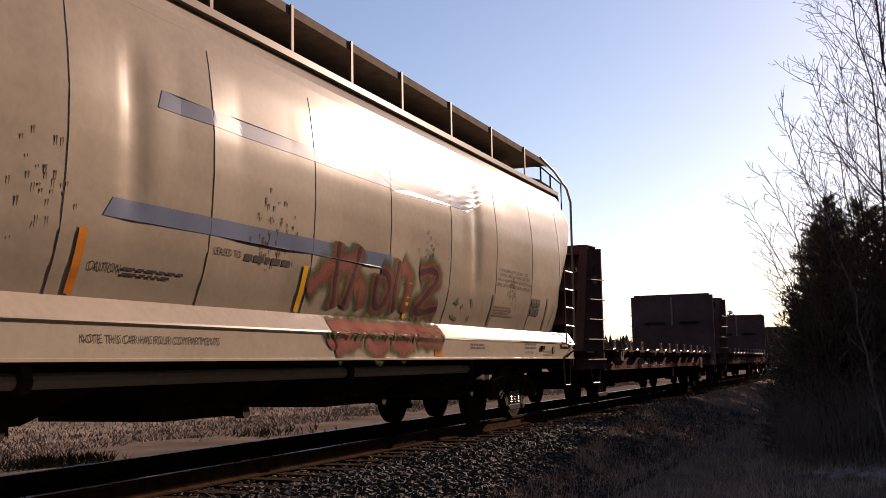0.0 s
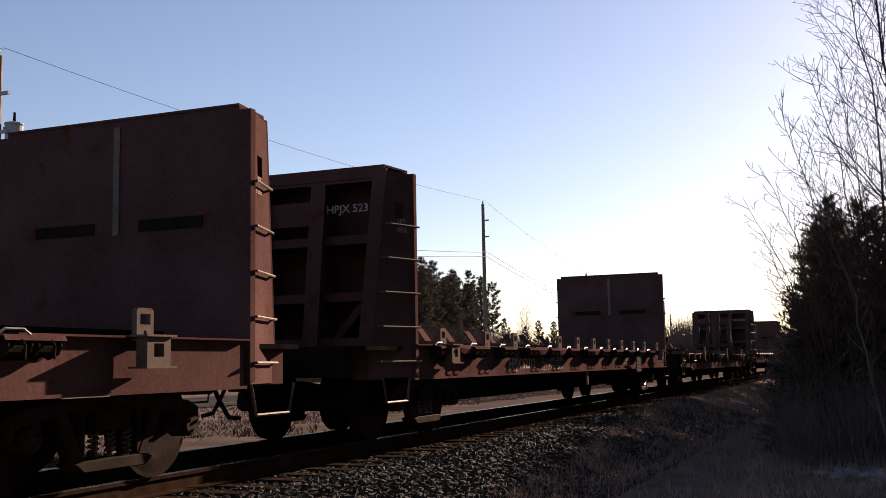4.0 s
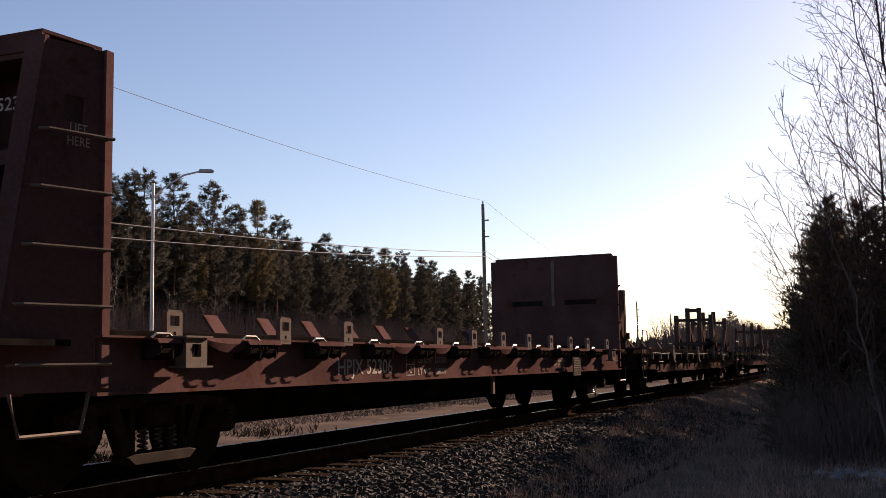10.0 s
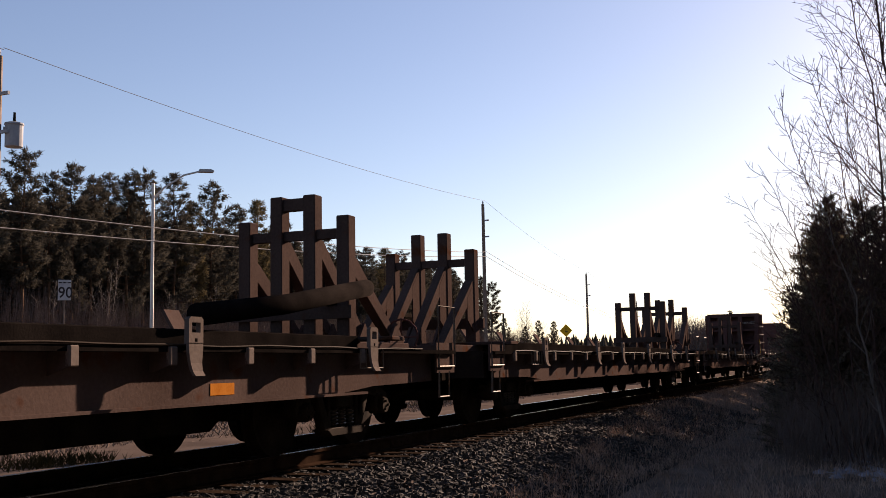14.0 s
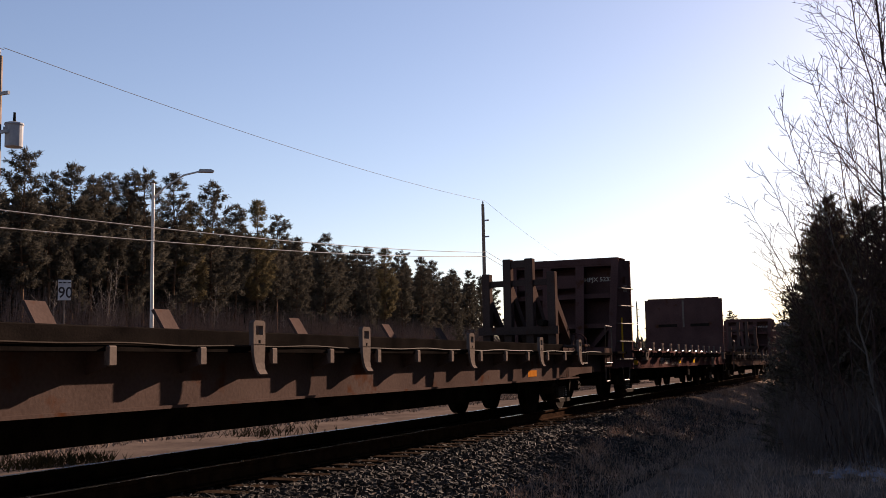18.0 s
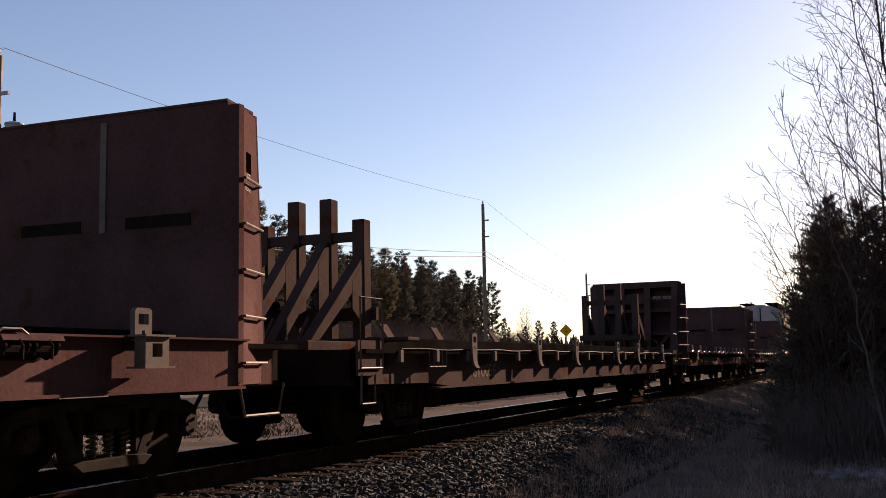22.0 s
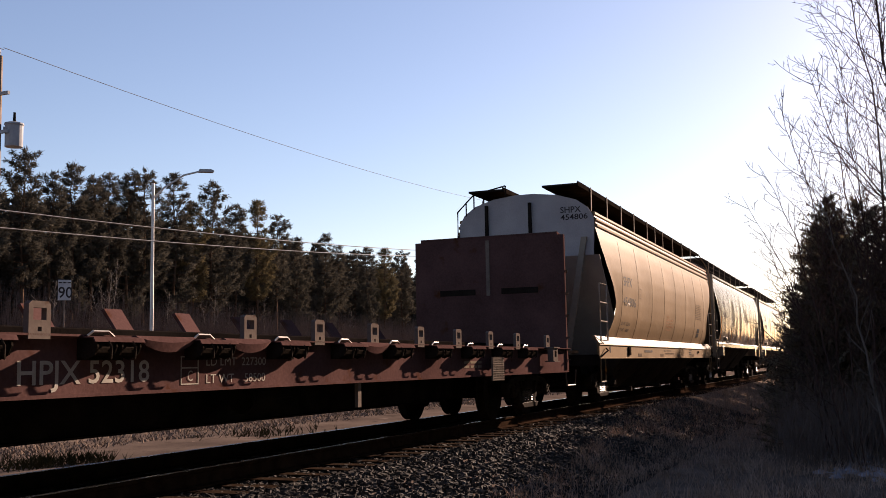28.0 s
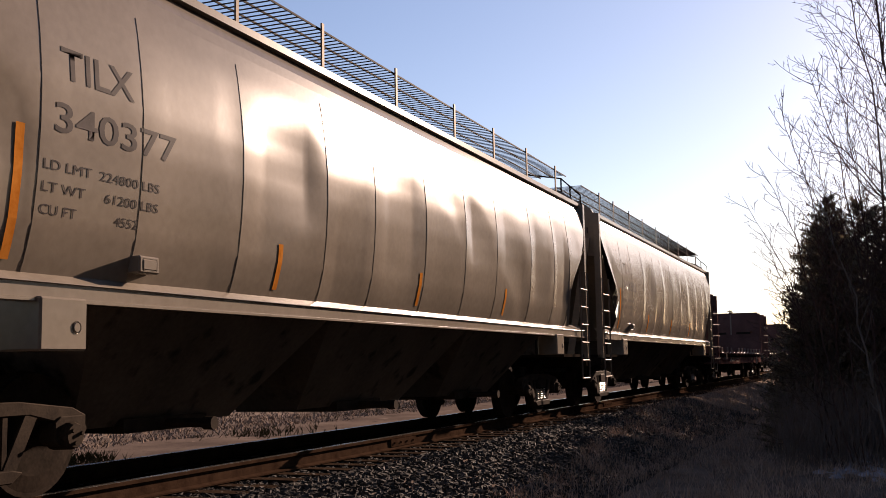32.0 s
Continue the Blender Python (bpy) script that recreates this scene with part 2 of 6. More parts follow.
def wheel_mesh(bm):
    lathe(bm, ((-0.07, 0.10), (-0.07, 0.30), (-0.055, 0.42), (-0.055, 0.457), (0.055, 0.452), (0.07, 0.485), (0.085, 0.48), (0.085, 0.40), (0.03, 0.34), (0.02, 0.16), (0.09, 0.11)), "y", 32)


def frame_mesh(bm):
    """One cast side frame of a two-axle truck, in the x-z plane, with its open windows."""
    top = ((-1.12, 0.60), (-0.98, 0.66), (-0.45, 0.72), (0.45, 0.72), (0.98, 0.66), (1.12, 0.60), (1.12, 0.53), (0.9, 0.54), (0.55, 0.62), (-0.55, 0.62), (-0.9, 0.54), (-1.12, 0.53))
    prism(bm, top, "y", -0.06, 0.06)
    for s in (-1, 1):
        prism(bm, [(s * a, b) for a, b in ((0.52, 0.66), (0.66, 0.66), (0.42, 0.20), (0.28, 0.20))], "y", -0.055, 0.055)
        prism(bm, [(s * a, b) for a, b in ((0.30, 0.70), (0.36, 0.70), (0.36, 0.30), (0.30, 0.22))], "y", -0.05, 0.05)
        prism(bm, [(s * a, b) for a, b in ((0.78, 0.56), (0.84, 0.60), (1.07, 0.60), (1.12, 0.50), (1.06, 0.40), (1.03, 0.52), (0.88, 0.52), (0.84, 0.38), (0.78, 0.42))], "y", -0.075, 0.075)
    prism(bm, ((-0.46, 0.24), (-0.36, 0.17), (0.36, 0.17), (0.46, 0.24), (0.36, 0.26), (-0.36, 0.26)), "y", -0.10, 0.10)


def spring_mesh(bm):
    pts = [(0.036 * math.cos(a * 1.05), 0.036 * math.sin(a * 1.05), 0.26 + 0.20 * a / 30) for a in range(31)]
    tube(bm, pts, 0.013, 4)


def truck(car, x):
    """A two-axle freight truck at x along the car. Returns its two wheelsets."""
    t = part("truck", "bolster", lambda bm: (box(bm, -0.2, 0.2, -1.12, 1.12, 0.47, 0.66), box(bm, -0.28, 0.28, -0.3, 0.3, 0.6, 0.72)), "cast_steel", car, (x, 0, 0), bevel=0.02)
    for s in (-1, 1):
        part("side_frame", "side_frame", frame_mesh, "cast_steel", t, (0, s * 1.04, 0), bevel=0.008)
        for dx in (-0.19, 0.0, 0.19):
            part("spring", "spring", spring_mesh, "bright_steel", t, (dx, s * 1.07, 0))
    sets = []
    for dx in (-0.925, 0.925):
        w = part("wheelset", "axle", lambda bm: lathe(bm, ((-1.1, 0.05), (-1.1, 0.075), (-0.8, 0.08), (-0.78, 0.1), (0.78, 0.1), (0.8, 0.08), (1.1, 0.075), (1.1, 0.05)), "y", 12), "wheel_steel", car, (x + dx, 0, AXLE))
        for s in (-1, 1):
            wheel = part("wheel", "wheel", wheel_mesh, "wheel_steel", w, (0, s * 0.72, 0), smooth=False)
            wheel.matrix_basis = pose(0, s * 0.72, 0, 0, 0, 0 if s < 0 else 180)
            cap = part("bearing_cap", "bearing_cap", lambda bm: (lathe(bm, ((-0.12, 0.045), (-0.12, 0.085), (-0.09, 0.10), (0.08, 0.105)), "y", 14),
                       [lathe(bm, ((-0.14, 0.016), (-0.11, 0.016)), "y", 6, (0.055 * math.cos(k * 2.094), 0, 0.055 * math.sin(k * 2.094))) for k in range(3)]), "cast_steel", w, (0, s * 1.10, 0))
            cap.matrix_basis = pose(0, s * 1.06, 0, 0, 0, 0 if s < 0 else 180)
        sets.append((w, x + dx))
    return sets


def coupler_mesh(bm):
    box(bm, -0.75, 0.1, -0.08, 0.08, 0.72, 0.90)
    prism(bm, ((0.1, -0.13), (0.38, -0.17), (0.46, -0.06), (0.36, 0.02), (0.42, 0.12), (0.34, 0.17), (0.1, 0.12)), "z", 0.66, 0.95)


def coupler(car, x, way):
    c = part("coupler", "coupler", coupler_mesh, "cast_steel", car, (x, 0, 0), bevel=0.015, rz=0 if way > 0 else 180)
    hose = part("air_hose", "air_hose", lambda bm: tube(bm, [(0, -0.4, 0.8), (0.12, -0.42, 0.6), (0.32, -0.4, 0.42), (0.55, -0.38, 0.4)], 0.025), "hose", car, (x, 0, 0), rz=0 if way > 0 else 180)
    return c


def grab(name, car, x0, x1, y, z, mat="grab_steel", out=0.06, key=None):
    """A straight grab iron along x that stands off the side."""
    w = x1 - x0
    return part(name, ("grab", round(w, 2), out), lambda bm: tube(bm, [(0, out, 0), (0, 0, 0), (w, 0, 0), (w, out, 0)], 0.012, 6), mat, car, (x0, y, z))


def stirrup(car, x, y, w=0.55, top=0.72, low=0.5, mat="grab_steel"):
    part("stirrup_step", ("stirrup", w, top, low), lambda bm: tube(bm, [(-w / 2 - 0.05, 0, top), (-w / 2 + 0.04, 0, low), (w / 2 - 0.04, 0, low), (w / 2 + 0.05, 0, top)], 0.016, 6), mat, car, (x, y, 0))


def brake_gear(car, length):
    part("brake_cylinder", "brake_cyl", lambda bm: (lathe(bm, ((-0.3, 0.05), (-0.3, 0.15), (0.25, 0.15), (0.3, 0.05)), "x", 14), tube(bm, [(0.3, 0, 0), (0.9, 0, 0)], 0.02)), "steel_dark", car, (length * 0.46, -0.75, 0.62))
    part("air_reservoir", "reservoir", lambda bm: lathe(bm, ((-0.55, 0.05), (-0.5, 0.18), (0.5, 0.18), (0.55, 0.05)), "x", 14), "steel_dark", car, (length * 0.57, 0.5, 0.62))
    part("brake_rod", ("rod", length), lambda bm: tube(bm, [(2.2, 0.15, 0.5), (length - 2.2, 0.15, 0.5)], 0.02), "steel_dark", car)


# ---- bulkhead flat car: 20.0 long; its bulkheads' inner plates stand at 1.5 and 18.6 ----
def bulk_mesh_plate(bm):
    prism(bm, ((-1.49, 0.80), (1.49, 0.80), (1.49, 3.28), (1.37, 3.28), (1.37, 3.312), (-1.37, 3.312), (-1.37, 3.28), (-1.49, 3.28)), "x", -0.08, 0.0)


def gusset_depth(z):
    return 0.42 + (3.24 - z) * 0.135


def gusset_mesh(bm):
    """The slanting side of a bulkhead, with its lifting hole, for the side towards -y."""
    def at(u, z, t):
        d = (gusset_depth(z) + 0.10) * u - 0.10
        return (0.03 + d + t * 0.37, -1.455 + 0.30 * d + t * 0.93, z)
    ring = []
    for t in (0.0, 0.018):
        out = [bm.verts.new(at(u, z, t)) for u, z in ((0, 0.78), (1, 0.78), (1, 3.27), (0, 3.27))]
        hole = [bm.verts.new(at(u, z, t)) for u, z in ((0.36, 2.70), (0.64, 2.70), (0.64, 2.89), (0.36, 2.89))]
        ring.append((out, hole))
        for i in range(4):
            j = (i + 1) % 4
            bm.faces.new((out[i], out[j], hole[j], hole[i]))
    for k in (0, 1):
        for i in range(4):
            j = (i + 1) % 4
            bm.faces.new((ring[0][k][i], ring[0][k][j], ring[1][k][j], ring[1][k][i]))


def edge_rib_mesh(bm):
    """The flange that closes the gusset at its outer edge."""
    lo, hi = gusset_depth(0.78), gusset_depth(3.26)
    v = []
    for z, d in ((0.78, lo), (3.29, hi)):
        y = -1.455 + 0.30 * d
        v.append([bm.verts.new(c) for c in ((d, y - 0.005, z), (d + 0.04, y - 0.005, z), (d + 0.04, y + 0.17, z), (d, y + 0.17, z))])
    bm.faces.new(v[0][::-1])
    bm.faces.new(v[1])
    for i in range(4):
        j = (i + 1) % 4
        bm.faces.new((v[0][i], v[0][j], v[1][j], v[1][i]))


def rung_mesh(bm, z):
    d = gusset_depth(z)
    a, b = -0.05, 0.9 * d
    def at(u, o):
        return (0.03 + u - o * 0.37, -1.455 + 0.30 * u - o * 0.93, z)
    tube(bm, [at(a, 0), at(a, 0.07), at(b, 0.07), at(b, 0)], 0.013, 6)


def mirrored(build):
    """The same mesh for the other side."""
    def make(bm):
        build(bm)
        for v in bm.verts:
            v.co.y = -v.co.y
    return make


def bulkhead(car, x, way, mark):
    """way +1: its back, with ribs, looks towards +x."""
    flip = 0 if way > 0 else 180
    b = part("bulkhead", "bulk_plate", bulk_mesh_plate, "flat_red", car, (x, 0, 0), rz=flip, label="tall rust-red steel bulkhead, ribbed on its outer face")
    for s in (-1, 1):
        side = (lambda f: f) if s < 0 else mirrored
        part("gusset", ("gusset", s), side(gusset_mesh), "flat_red", b)
        part("edge_flange", ("edge_flange", s), side(edge_rib_mesh), "flat_red", b)
        part("base_block", ("base_block", s), side(lambda bm: box(bm, 0.5, 0.86, -1.27, -1.05, 0.76, 1.12)), "flat_red", b, bevel=0.01)
        for k in range(5):
            z = 0.97 + 0.41 * k
            part("rung", ("rung", s, k), side(lambda bm, z=z: rung_mesh(bm, z)), "grab_steel", b)
        part("rib", ("inner_rib", s), side(lambda bm: prism(bm, ((0.03, 1.15), (0.03, 3.26), (0.40, 3.26), (0.66, 1.15)), "y", -0.44, -0.36)), "flat_red", b)
        part("rib_flange", ("rib_flange", s), side(lambda bm: prism(bm, ((0.40, 3.26), (0.43, 3.26), (0.69, 1.15), (0.66, 1.15)), "y", -0.50, -0.30)), "flat_red", b)
        part("diagonal_rib", ("diag_rib", s), side(lambda bm: prism(bm, ((-0.5, 1.2), (-0.62, 1.2), (-1.12, 1.75), (-1.12, 1.9)), "x", 0.1, 0.4)), "flat_red", b)
    for z, d0, d1 in ((3.20, 0.03, 0.44), (2.45, 0.03, 0.40), (1.75, 0.03, 0.46), (1.2, 0.03, 0.6)):
        part("cross_rib", ("cross_rib", z), lambda bm, z=z, d0=d0, d1=d1: box(bm, d0, d1, -1.16, 1.16, z - 0.05, z + 0.06), "flat_red", b)
    part("name_panel", "name_panel", lambda bm: box(bm, 0.38, 0.40, -1.12, 0.36, 2.66, 2.96), "flat_red", b)
    part("cap", "bulk_cap", lambda bm: prism(bm, ((-0.09, -1.37), (0.45, -1.30), (0.45, 1.30), (-0.09, 1.37)), "z", 3.313, 3.338), "flat_red", b)
    part("cap_skirt", "cap_skirt", lambda bm: box(bm, 0.42, 0.455, -1.30, 1.30, 3.19, 3.313), "flat_red", b)
    part("centre_strip", "centre_strip", lambda bm: box(bm, -0.095, -0.08, -0.035, 0.035, 2.2, 3.25), "plate_grey", b, label="worn bright wear strip")
    # Dark plates on the face paint the shade inside the slots.
    for s in (-0.62, 0.62):
        part("slot", ("slot", s), lambda bm: box(bm, -0.088, -0.08, -0.36, 0.36, 2.22, 2.33), "steel_dark", b, (0, s, 0), label="dark slot opening")
    for word, z, w in (("LIFT", 2.625, 0.14), ("HERE", 2.53, 0.18)):
        tx = letters(word, 0.065, "letter_white", car, (0, 0, 0), name="lift_mark", width=w)
        u = 0.16 - w / 2
        tx.matrix_basis = pose(x + 0.03 + u, -1.459 + 0.30 * u, z, 0, 0, 16.7) if way > 0 else pose(x - 0.03 - u - w * 0.96, -1.459 + 0.30 * (u + w), z, 0, 0, -16.7)
    stirrup(b, 0.42, -1.42, 0.66, 0.78, 0.5)
    stirrup(b, 0.42, 1.42, 0.66, 0.78, 0.5)
    return b


STAKE_X = (2.3, 4.0, 5.29, 6.56, 7.84, 9.11, 10.37, 11.67, 12.95, 14.24, 15.52, 17.17)


def pierced(bm, xs, zs, holes, y0, y1, clip=0.0):
    """One plate on a grid of xs and zs, open at the cells named in holes; clip cuts its two upper corners."""
    n, m = len(xs), len(zs)

    def at(i, k, y):
        x = xs[i]
        if k == m - 1 and i in (0, n - 1):
            x -= clip if i else -clip
        return bm.verts.new((x, y, zs[k]))
    v = [[[at(i, k, y) for k in range(m)] for i in range(n)] for y in (y0, y1)]
    solid = {(i, k) for i in range(n - 1) for k in range(m - 1)} - set(holes)
    for i, k in solid:
        for s in (0, 1):
            bm.faces.new((v[s][i][k], v[s][i + 1][k], v[s][i + 1][k + 1], v[s][i][k + 1]))
        for di, dk, a, b in ((-1, 0, (0, 0), (0, 1)), (1, 0, (1, 0), (1, 1)), (0, -1, (0, 0), (1, 0)), (0, 1, (0, 1), (1, 1))):
            if (i + di, k + dk) not in solid:
                p, q = (i + a[0], k + a[1]), (i + b[0], k + b[1])
                bm.faces.new((v[0][p[0]][p[1]], v[0][q[0]][q[1]], v[1][q[0]][q[1]], v[1][p[0]][p[1]]))


def stake_mesh(bm, w=0.2, z0=1.14, z1=1.39):
    """An upright stake plate with clipped shoulders, a square hole and a small one below it."""
    a, h = w / 2, w * 0.30
    zc = z1 - 0.085
    pierced(bm, (-a, -h, -0.018, 0.018, h, a), (z0, zc - 0.115, zc - 0.085, zc - 0.04, zc + 0.04, z1 - 0.02, z1), ((1, 3), (2, 3), (3, 3), (2, 1)), 0, 0.045, w * 0.13)


def drop_leg(bm):
    """The lower half of a rack car's stake: it tapers and curls outwards."""
    rows = ((1.13, 0.095, 0.0), (1.05, 0.09, 0.0), (0.97, 0.075, -0.004), (0.91, 0.066, -0.018), (0.87, 0.064, -0.045))
    prev = None
    for z, w, y in rows:
        cur = [bm.verts.new(c) for c in ((-w, y, z), (w, y, z), (w, y + 0.028, z), (-w, y + 0.028, z))]
        if prev:
            for i in range(4):
                bm.faces.new((prev[i], prev[(i + 1) % 4], cur[(i + 1) % 4], cur[i]))
        else:
            bm.faces.new(cur)
        prev = cur
    bm.faces.new(prev[::-1])


def winch_mesh(bm):
    """A pair of strap winches under the deck's edge: two drums between cheeks, on one back plate."""
    for x in (-0.13, 0.13):
        lathe(bm, ((-0.085, 0.02), (-0.085, 0.058), (0.085, 0.058), (0.085, 0.02)), "x", 10, (x, -0.11, 1.085))
        for dx in (-0.10, 0.10):
            prism(bm, ((0.0, 1.15), (0.0, 1.03), (-0.07, 1.0), (-0.155, 1.035), (-0.18, 1.09), (-0.165, 1.15)), "x", x + dx - 0.008, x + dx + 0.008)
    box(bm, -0.24, 0.24, -0.012, -0.002, 1.0, 1.15)


def winch_cover(bm):
    """The steel lid over a pair of winches, turned down at its front."""
    prism(bm, ((0.02, 1.176), (-0.172, 1.158), (-0.19, 1.125), (-0.18, 1.122), (-0.165, 1.148), (0.02, 1.164)), "x", -0.27, 0.27)


def hook_mesh(bm):
    tube(bm, [(0, -0.18, 1.13), (0.012, -0.20, 1.09), (0.02, -0.192, 1.035), (0.045, -0.17, 1.01)], 0.010, 5)


def bent_lip(bm):
    """A length of the deck's edge that has been bent down."""
    n = 8
    prev = None
    for k in range(n + 1):
        u = k / n
        e = math.sin(math.pi * u) ** 0.7
        x = -0.36 + 0.72 * u
        cur = [bm.verts.new(c) for c in ((x, 0.0, 1.176), (x, -0.10, 1.178), (x, -0.125 - 0.02 * e, 1.165 - 0.035 * e), (x, -0.12 - 0.01 * e, 1.155 - 0.10 * e), (x, -0.11, 1.15 - 0.09 * e), (x, 0.0, 1.16))]
        if prev:
            for i in range(6):
                bm.faces.new((prev[i], prev[(i + 1) % 6], cur[(i + 1) % 6], cur[i]))
        else:
            bm.faces.new(cur)
        prev = cur
    bm.faces.new(prev[::-1])


def bulkhead_flat(s0, mark, load, weight, patches=(), left=1.5, right=18.6, strip=False):
    L = 20.0
    car = thing("bulkhead_flat_car", (s0, YC, 0), "rust-red empty bulkhead flat car with strap winches, on rails", "flat car", "railcars of the train")
    part("side_sill", "hp_sill_n", lambda bm: prism(bm, ((-1.49, 0.745), (-1.38, 0.745), (-1.38, 0.77), (-1.43, 0.77), (-1.43, 1.15), (-1.30, 1.15), (-1.30, 1.175), (-1.53, 1.178), (-1.53, 1.163), (-1.46, 1.15), (-1.46, 0.77), (-1.49, 0.77)), "x", 1.46, 18.64), "flat_red", car)
    part("side_sill", "hp_sill_f", lambda bm: prism(bm, ((1.43, 0.76), (1.46, 0.76), (1.46, 1.15), (1.62, 1.165), (1.62, 1.18), (1.30, 1.175), (1.30, 1.15), (1.43, 1.15)), "x", 1.46, 18.64), "flat_red", car)
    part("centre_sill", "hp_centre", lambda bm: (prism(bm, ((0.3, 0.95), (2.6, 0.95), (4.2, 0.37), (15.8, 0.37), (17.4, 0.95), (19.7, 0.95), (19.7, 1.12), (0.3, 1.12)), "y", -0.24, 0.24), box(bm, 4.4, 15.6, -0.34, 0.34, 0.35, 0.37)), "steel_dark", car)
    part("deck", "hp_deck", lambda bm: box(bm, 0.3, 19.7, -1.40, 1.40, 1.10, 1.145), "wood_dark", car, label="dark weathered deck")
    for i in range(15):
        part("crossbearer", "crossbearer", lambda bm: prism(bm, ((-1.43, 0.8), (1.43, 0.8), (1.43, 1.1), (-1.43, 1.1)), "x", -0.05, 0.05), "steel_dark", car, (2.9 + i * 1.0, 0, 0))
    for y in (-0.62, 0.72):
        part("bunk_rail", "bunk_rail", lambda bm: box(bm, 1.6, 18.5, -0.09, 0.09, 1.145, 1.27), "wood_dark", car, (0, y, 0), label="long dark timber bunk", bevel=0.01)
    for x in STAKE_X:
        if x == 6.56 and not strip:
            continue
        part("stake", "stake", stake_mesh, "stake_paint", car, (x, -1.53, 0), label="stake plate with a square hole")
        far = part("stake", "stake_far", lambda bm: prism(bm, ((-1.05, 1.15), (-1.01, 1.15), (-1.36, 1.62), (-1.40, 1.60)), "x", -0.15, 0.15), "flat_red", car, (x - 0.55, 0, 0), label="leaning stake plate")
        far.matrix_basis = pose(x - 0.85, 0, 0, 0, 0, 180)
    for i in range(12):
        x = 2.22 + i * 1.247
        winch = part("strap_winch", "winch", winch_mesh, "steel_dark", car, (x, -1.46, 0), label="pair of black strap winches under the deck's edge")
        part("winch_cover", "winch_cover", winch_cover, "flat_red", winch)
        for dx in (-0.13, 0.13):
            part("winch_hook", "hook", hook_mesh, "cast_steel", winch, (dx, 0, 0))
        part("handle", "guide_handle", lambda bm: tube(bm, [(-0.14, 0, 1.165), (-0.08, 0, 1.20), (0.08, 0, 1.20), (0.14, 0, 1.165)], 0.010, 5), "bright_steel", winch, (-0.10, -0.09, 0), label="worn bright handle")
    for x in (3.0, 6.6, 7.75, 10.3):
        part("bent_lip", "bent_lip", bent_lip, "flat_red", car, (x, -1.455, 0), label="bent steel lip of the deck's edge")
    for x in (2.41, 17.17):
        part("bracket", "low_bracket", lambda bm: (pierced(bm, (-0.14, -0.06, 0.06, 0.14), (0.95, 1.02, 1.12, 1.17), ((1, 1),), 0, 0.10), box(bm, -0.18, 0.18, -0.03, 0.14, 1.17, 1.185), box(bm, -0.18, 0.18, -0.03, 0.14, 0.935, 0.95)), "stake_paint", car, (x, -1.66, 0), label="box bracket with a hole in its face")
    part("mesh_plate", "mesh_plate", lambda bm: (box(bm, -0.25, 0.25, -0.02, 0.0, 0.68, 1.02), [box(bm, -0.25 + 0.033 * k, -0.24 + 0.033 * k, -0.026, -0.02, 0.68, 1.02) for k in range(15)], [box(bm, -0.25, 0.25, -0.026, -0.02, 0.69 + 0.033 * k, 0.698 + 0.033 * k) for k in range(10)]), "plate_grey", car, (14.28, -1.60, 0), label="pale perforated plate")
    part("drop_strut", "drop_strut", lambda bm: box(bm, -0.04, 0.04, -0.02, 0.02, 0.48, 0.75), "plate_grey", car, (10.2, -1.40, 0))
    for x, way in ((left, -1), (right, 1)):
        bulkhead(car, x, way, mark)
    for x, way in ((0.32, -1), (19.68, 1)):
        part("end_sill", "end_sill", lambda bm: box(bm, -0.06, 0.06, -1.15, 1.15, 0.80, 1.12), "steel_dark", car, (x, 0, 0))
        coupler(car, x, way)
        part("end_platform", "end_platform", lambda bm: box(bm, -0.35, 0.35, -1.15, 1.15, 1.12, 1.15), "steel_dark", car, (x - way * 0.3, 0, 0))
    if strip:
        part("yellow_strip", "yellow_strip", lambda bm: box(bm, 0, 0.07, -0.004, 0, 1.01, 1.93), "yellow", car, (1.06, -1.338, 0), rz=-16.7, label="upright yellow reflective strip on the bulkhead")
    letters(mark, 0.215, "letter_white", car, (5.17, -1.464, 0.785), name="car_number", width=1.35)
    part("stencil_box", "c_box", lambda bm: [box(bm, a, b, 0, 0.003, c, d) for a, b, c, d in ((0, 0.24, 0.80, 0.81), (0, 0.24, 0.93, 0.94), (0, 0.24, 1.02, 1.03), (0, 0.01, 0.81, 1.02), (0.23, 0.24, 0.81, 1.02))], "letter_white", car, (6.92, -1.464, 0))
    letters("C", 0.085, "letter_white", car, (7.01, -1.465, 0.828))
    letters("LD LMT  " + load, 0.07, "letter_white", car, (7.27, -1.464, 0.95), width=0.93)
    letters("LT WT    " + weight, 0.075, "letter_white", car, (7.27, -1.464, 0.805), width=0.92)
    tagged(part("stencil", "hp_stencil", lambda bm: [box(bm, a, b, 0, 0.003, z, z + 0.035) for z in (0.93, 0.87) for a, b in ((0, 0.2), (0.25, 0.5), (0.55, 0.7))], "letter_faint", car, (13.3, -1.464, 0)), "faint stencil lines", kind="stuff")
    for x, w, mt in patches:
        part("reflector", ("refl", w), lambda bm, w=w: box(bm, 0, w, -0.003, 0, 0.84, 0.94), mt, car, (x, -1.461, 0), label="reflective patch")
    letters(mark, 0.13, "letter_white", car, (1.095, -0.50, 2.76), name="end_number", face="end", width=0.71)
    brake_gear(car, L)
    sets = truck(car, 2.7) + truck(car, 17.35)
    CARS.append((car, s0, sets))
    return car


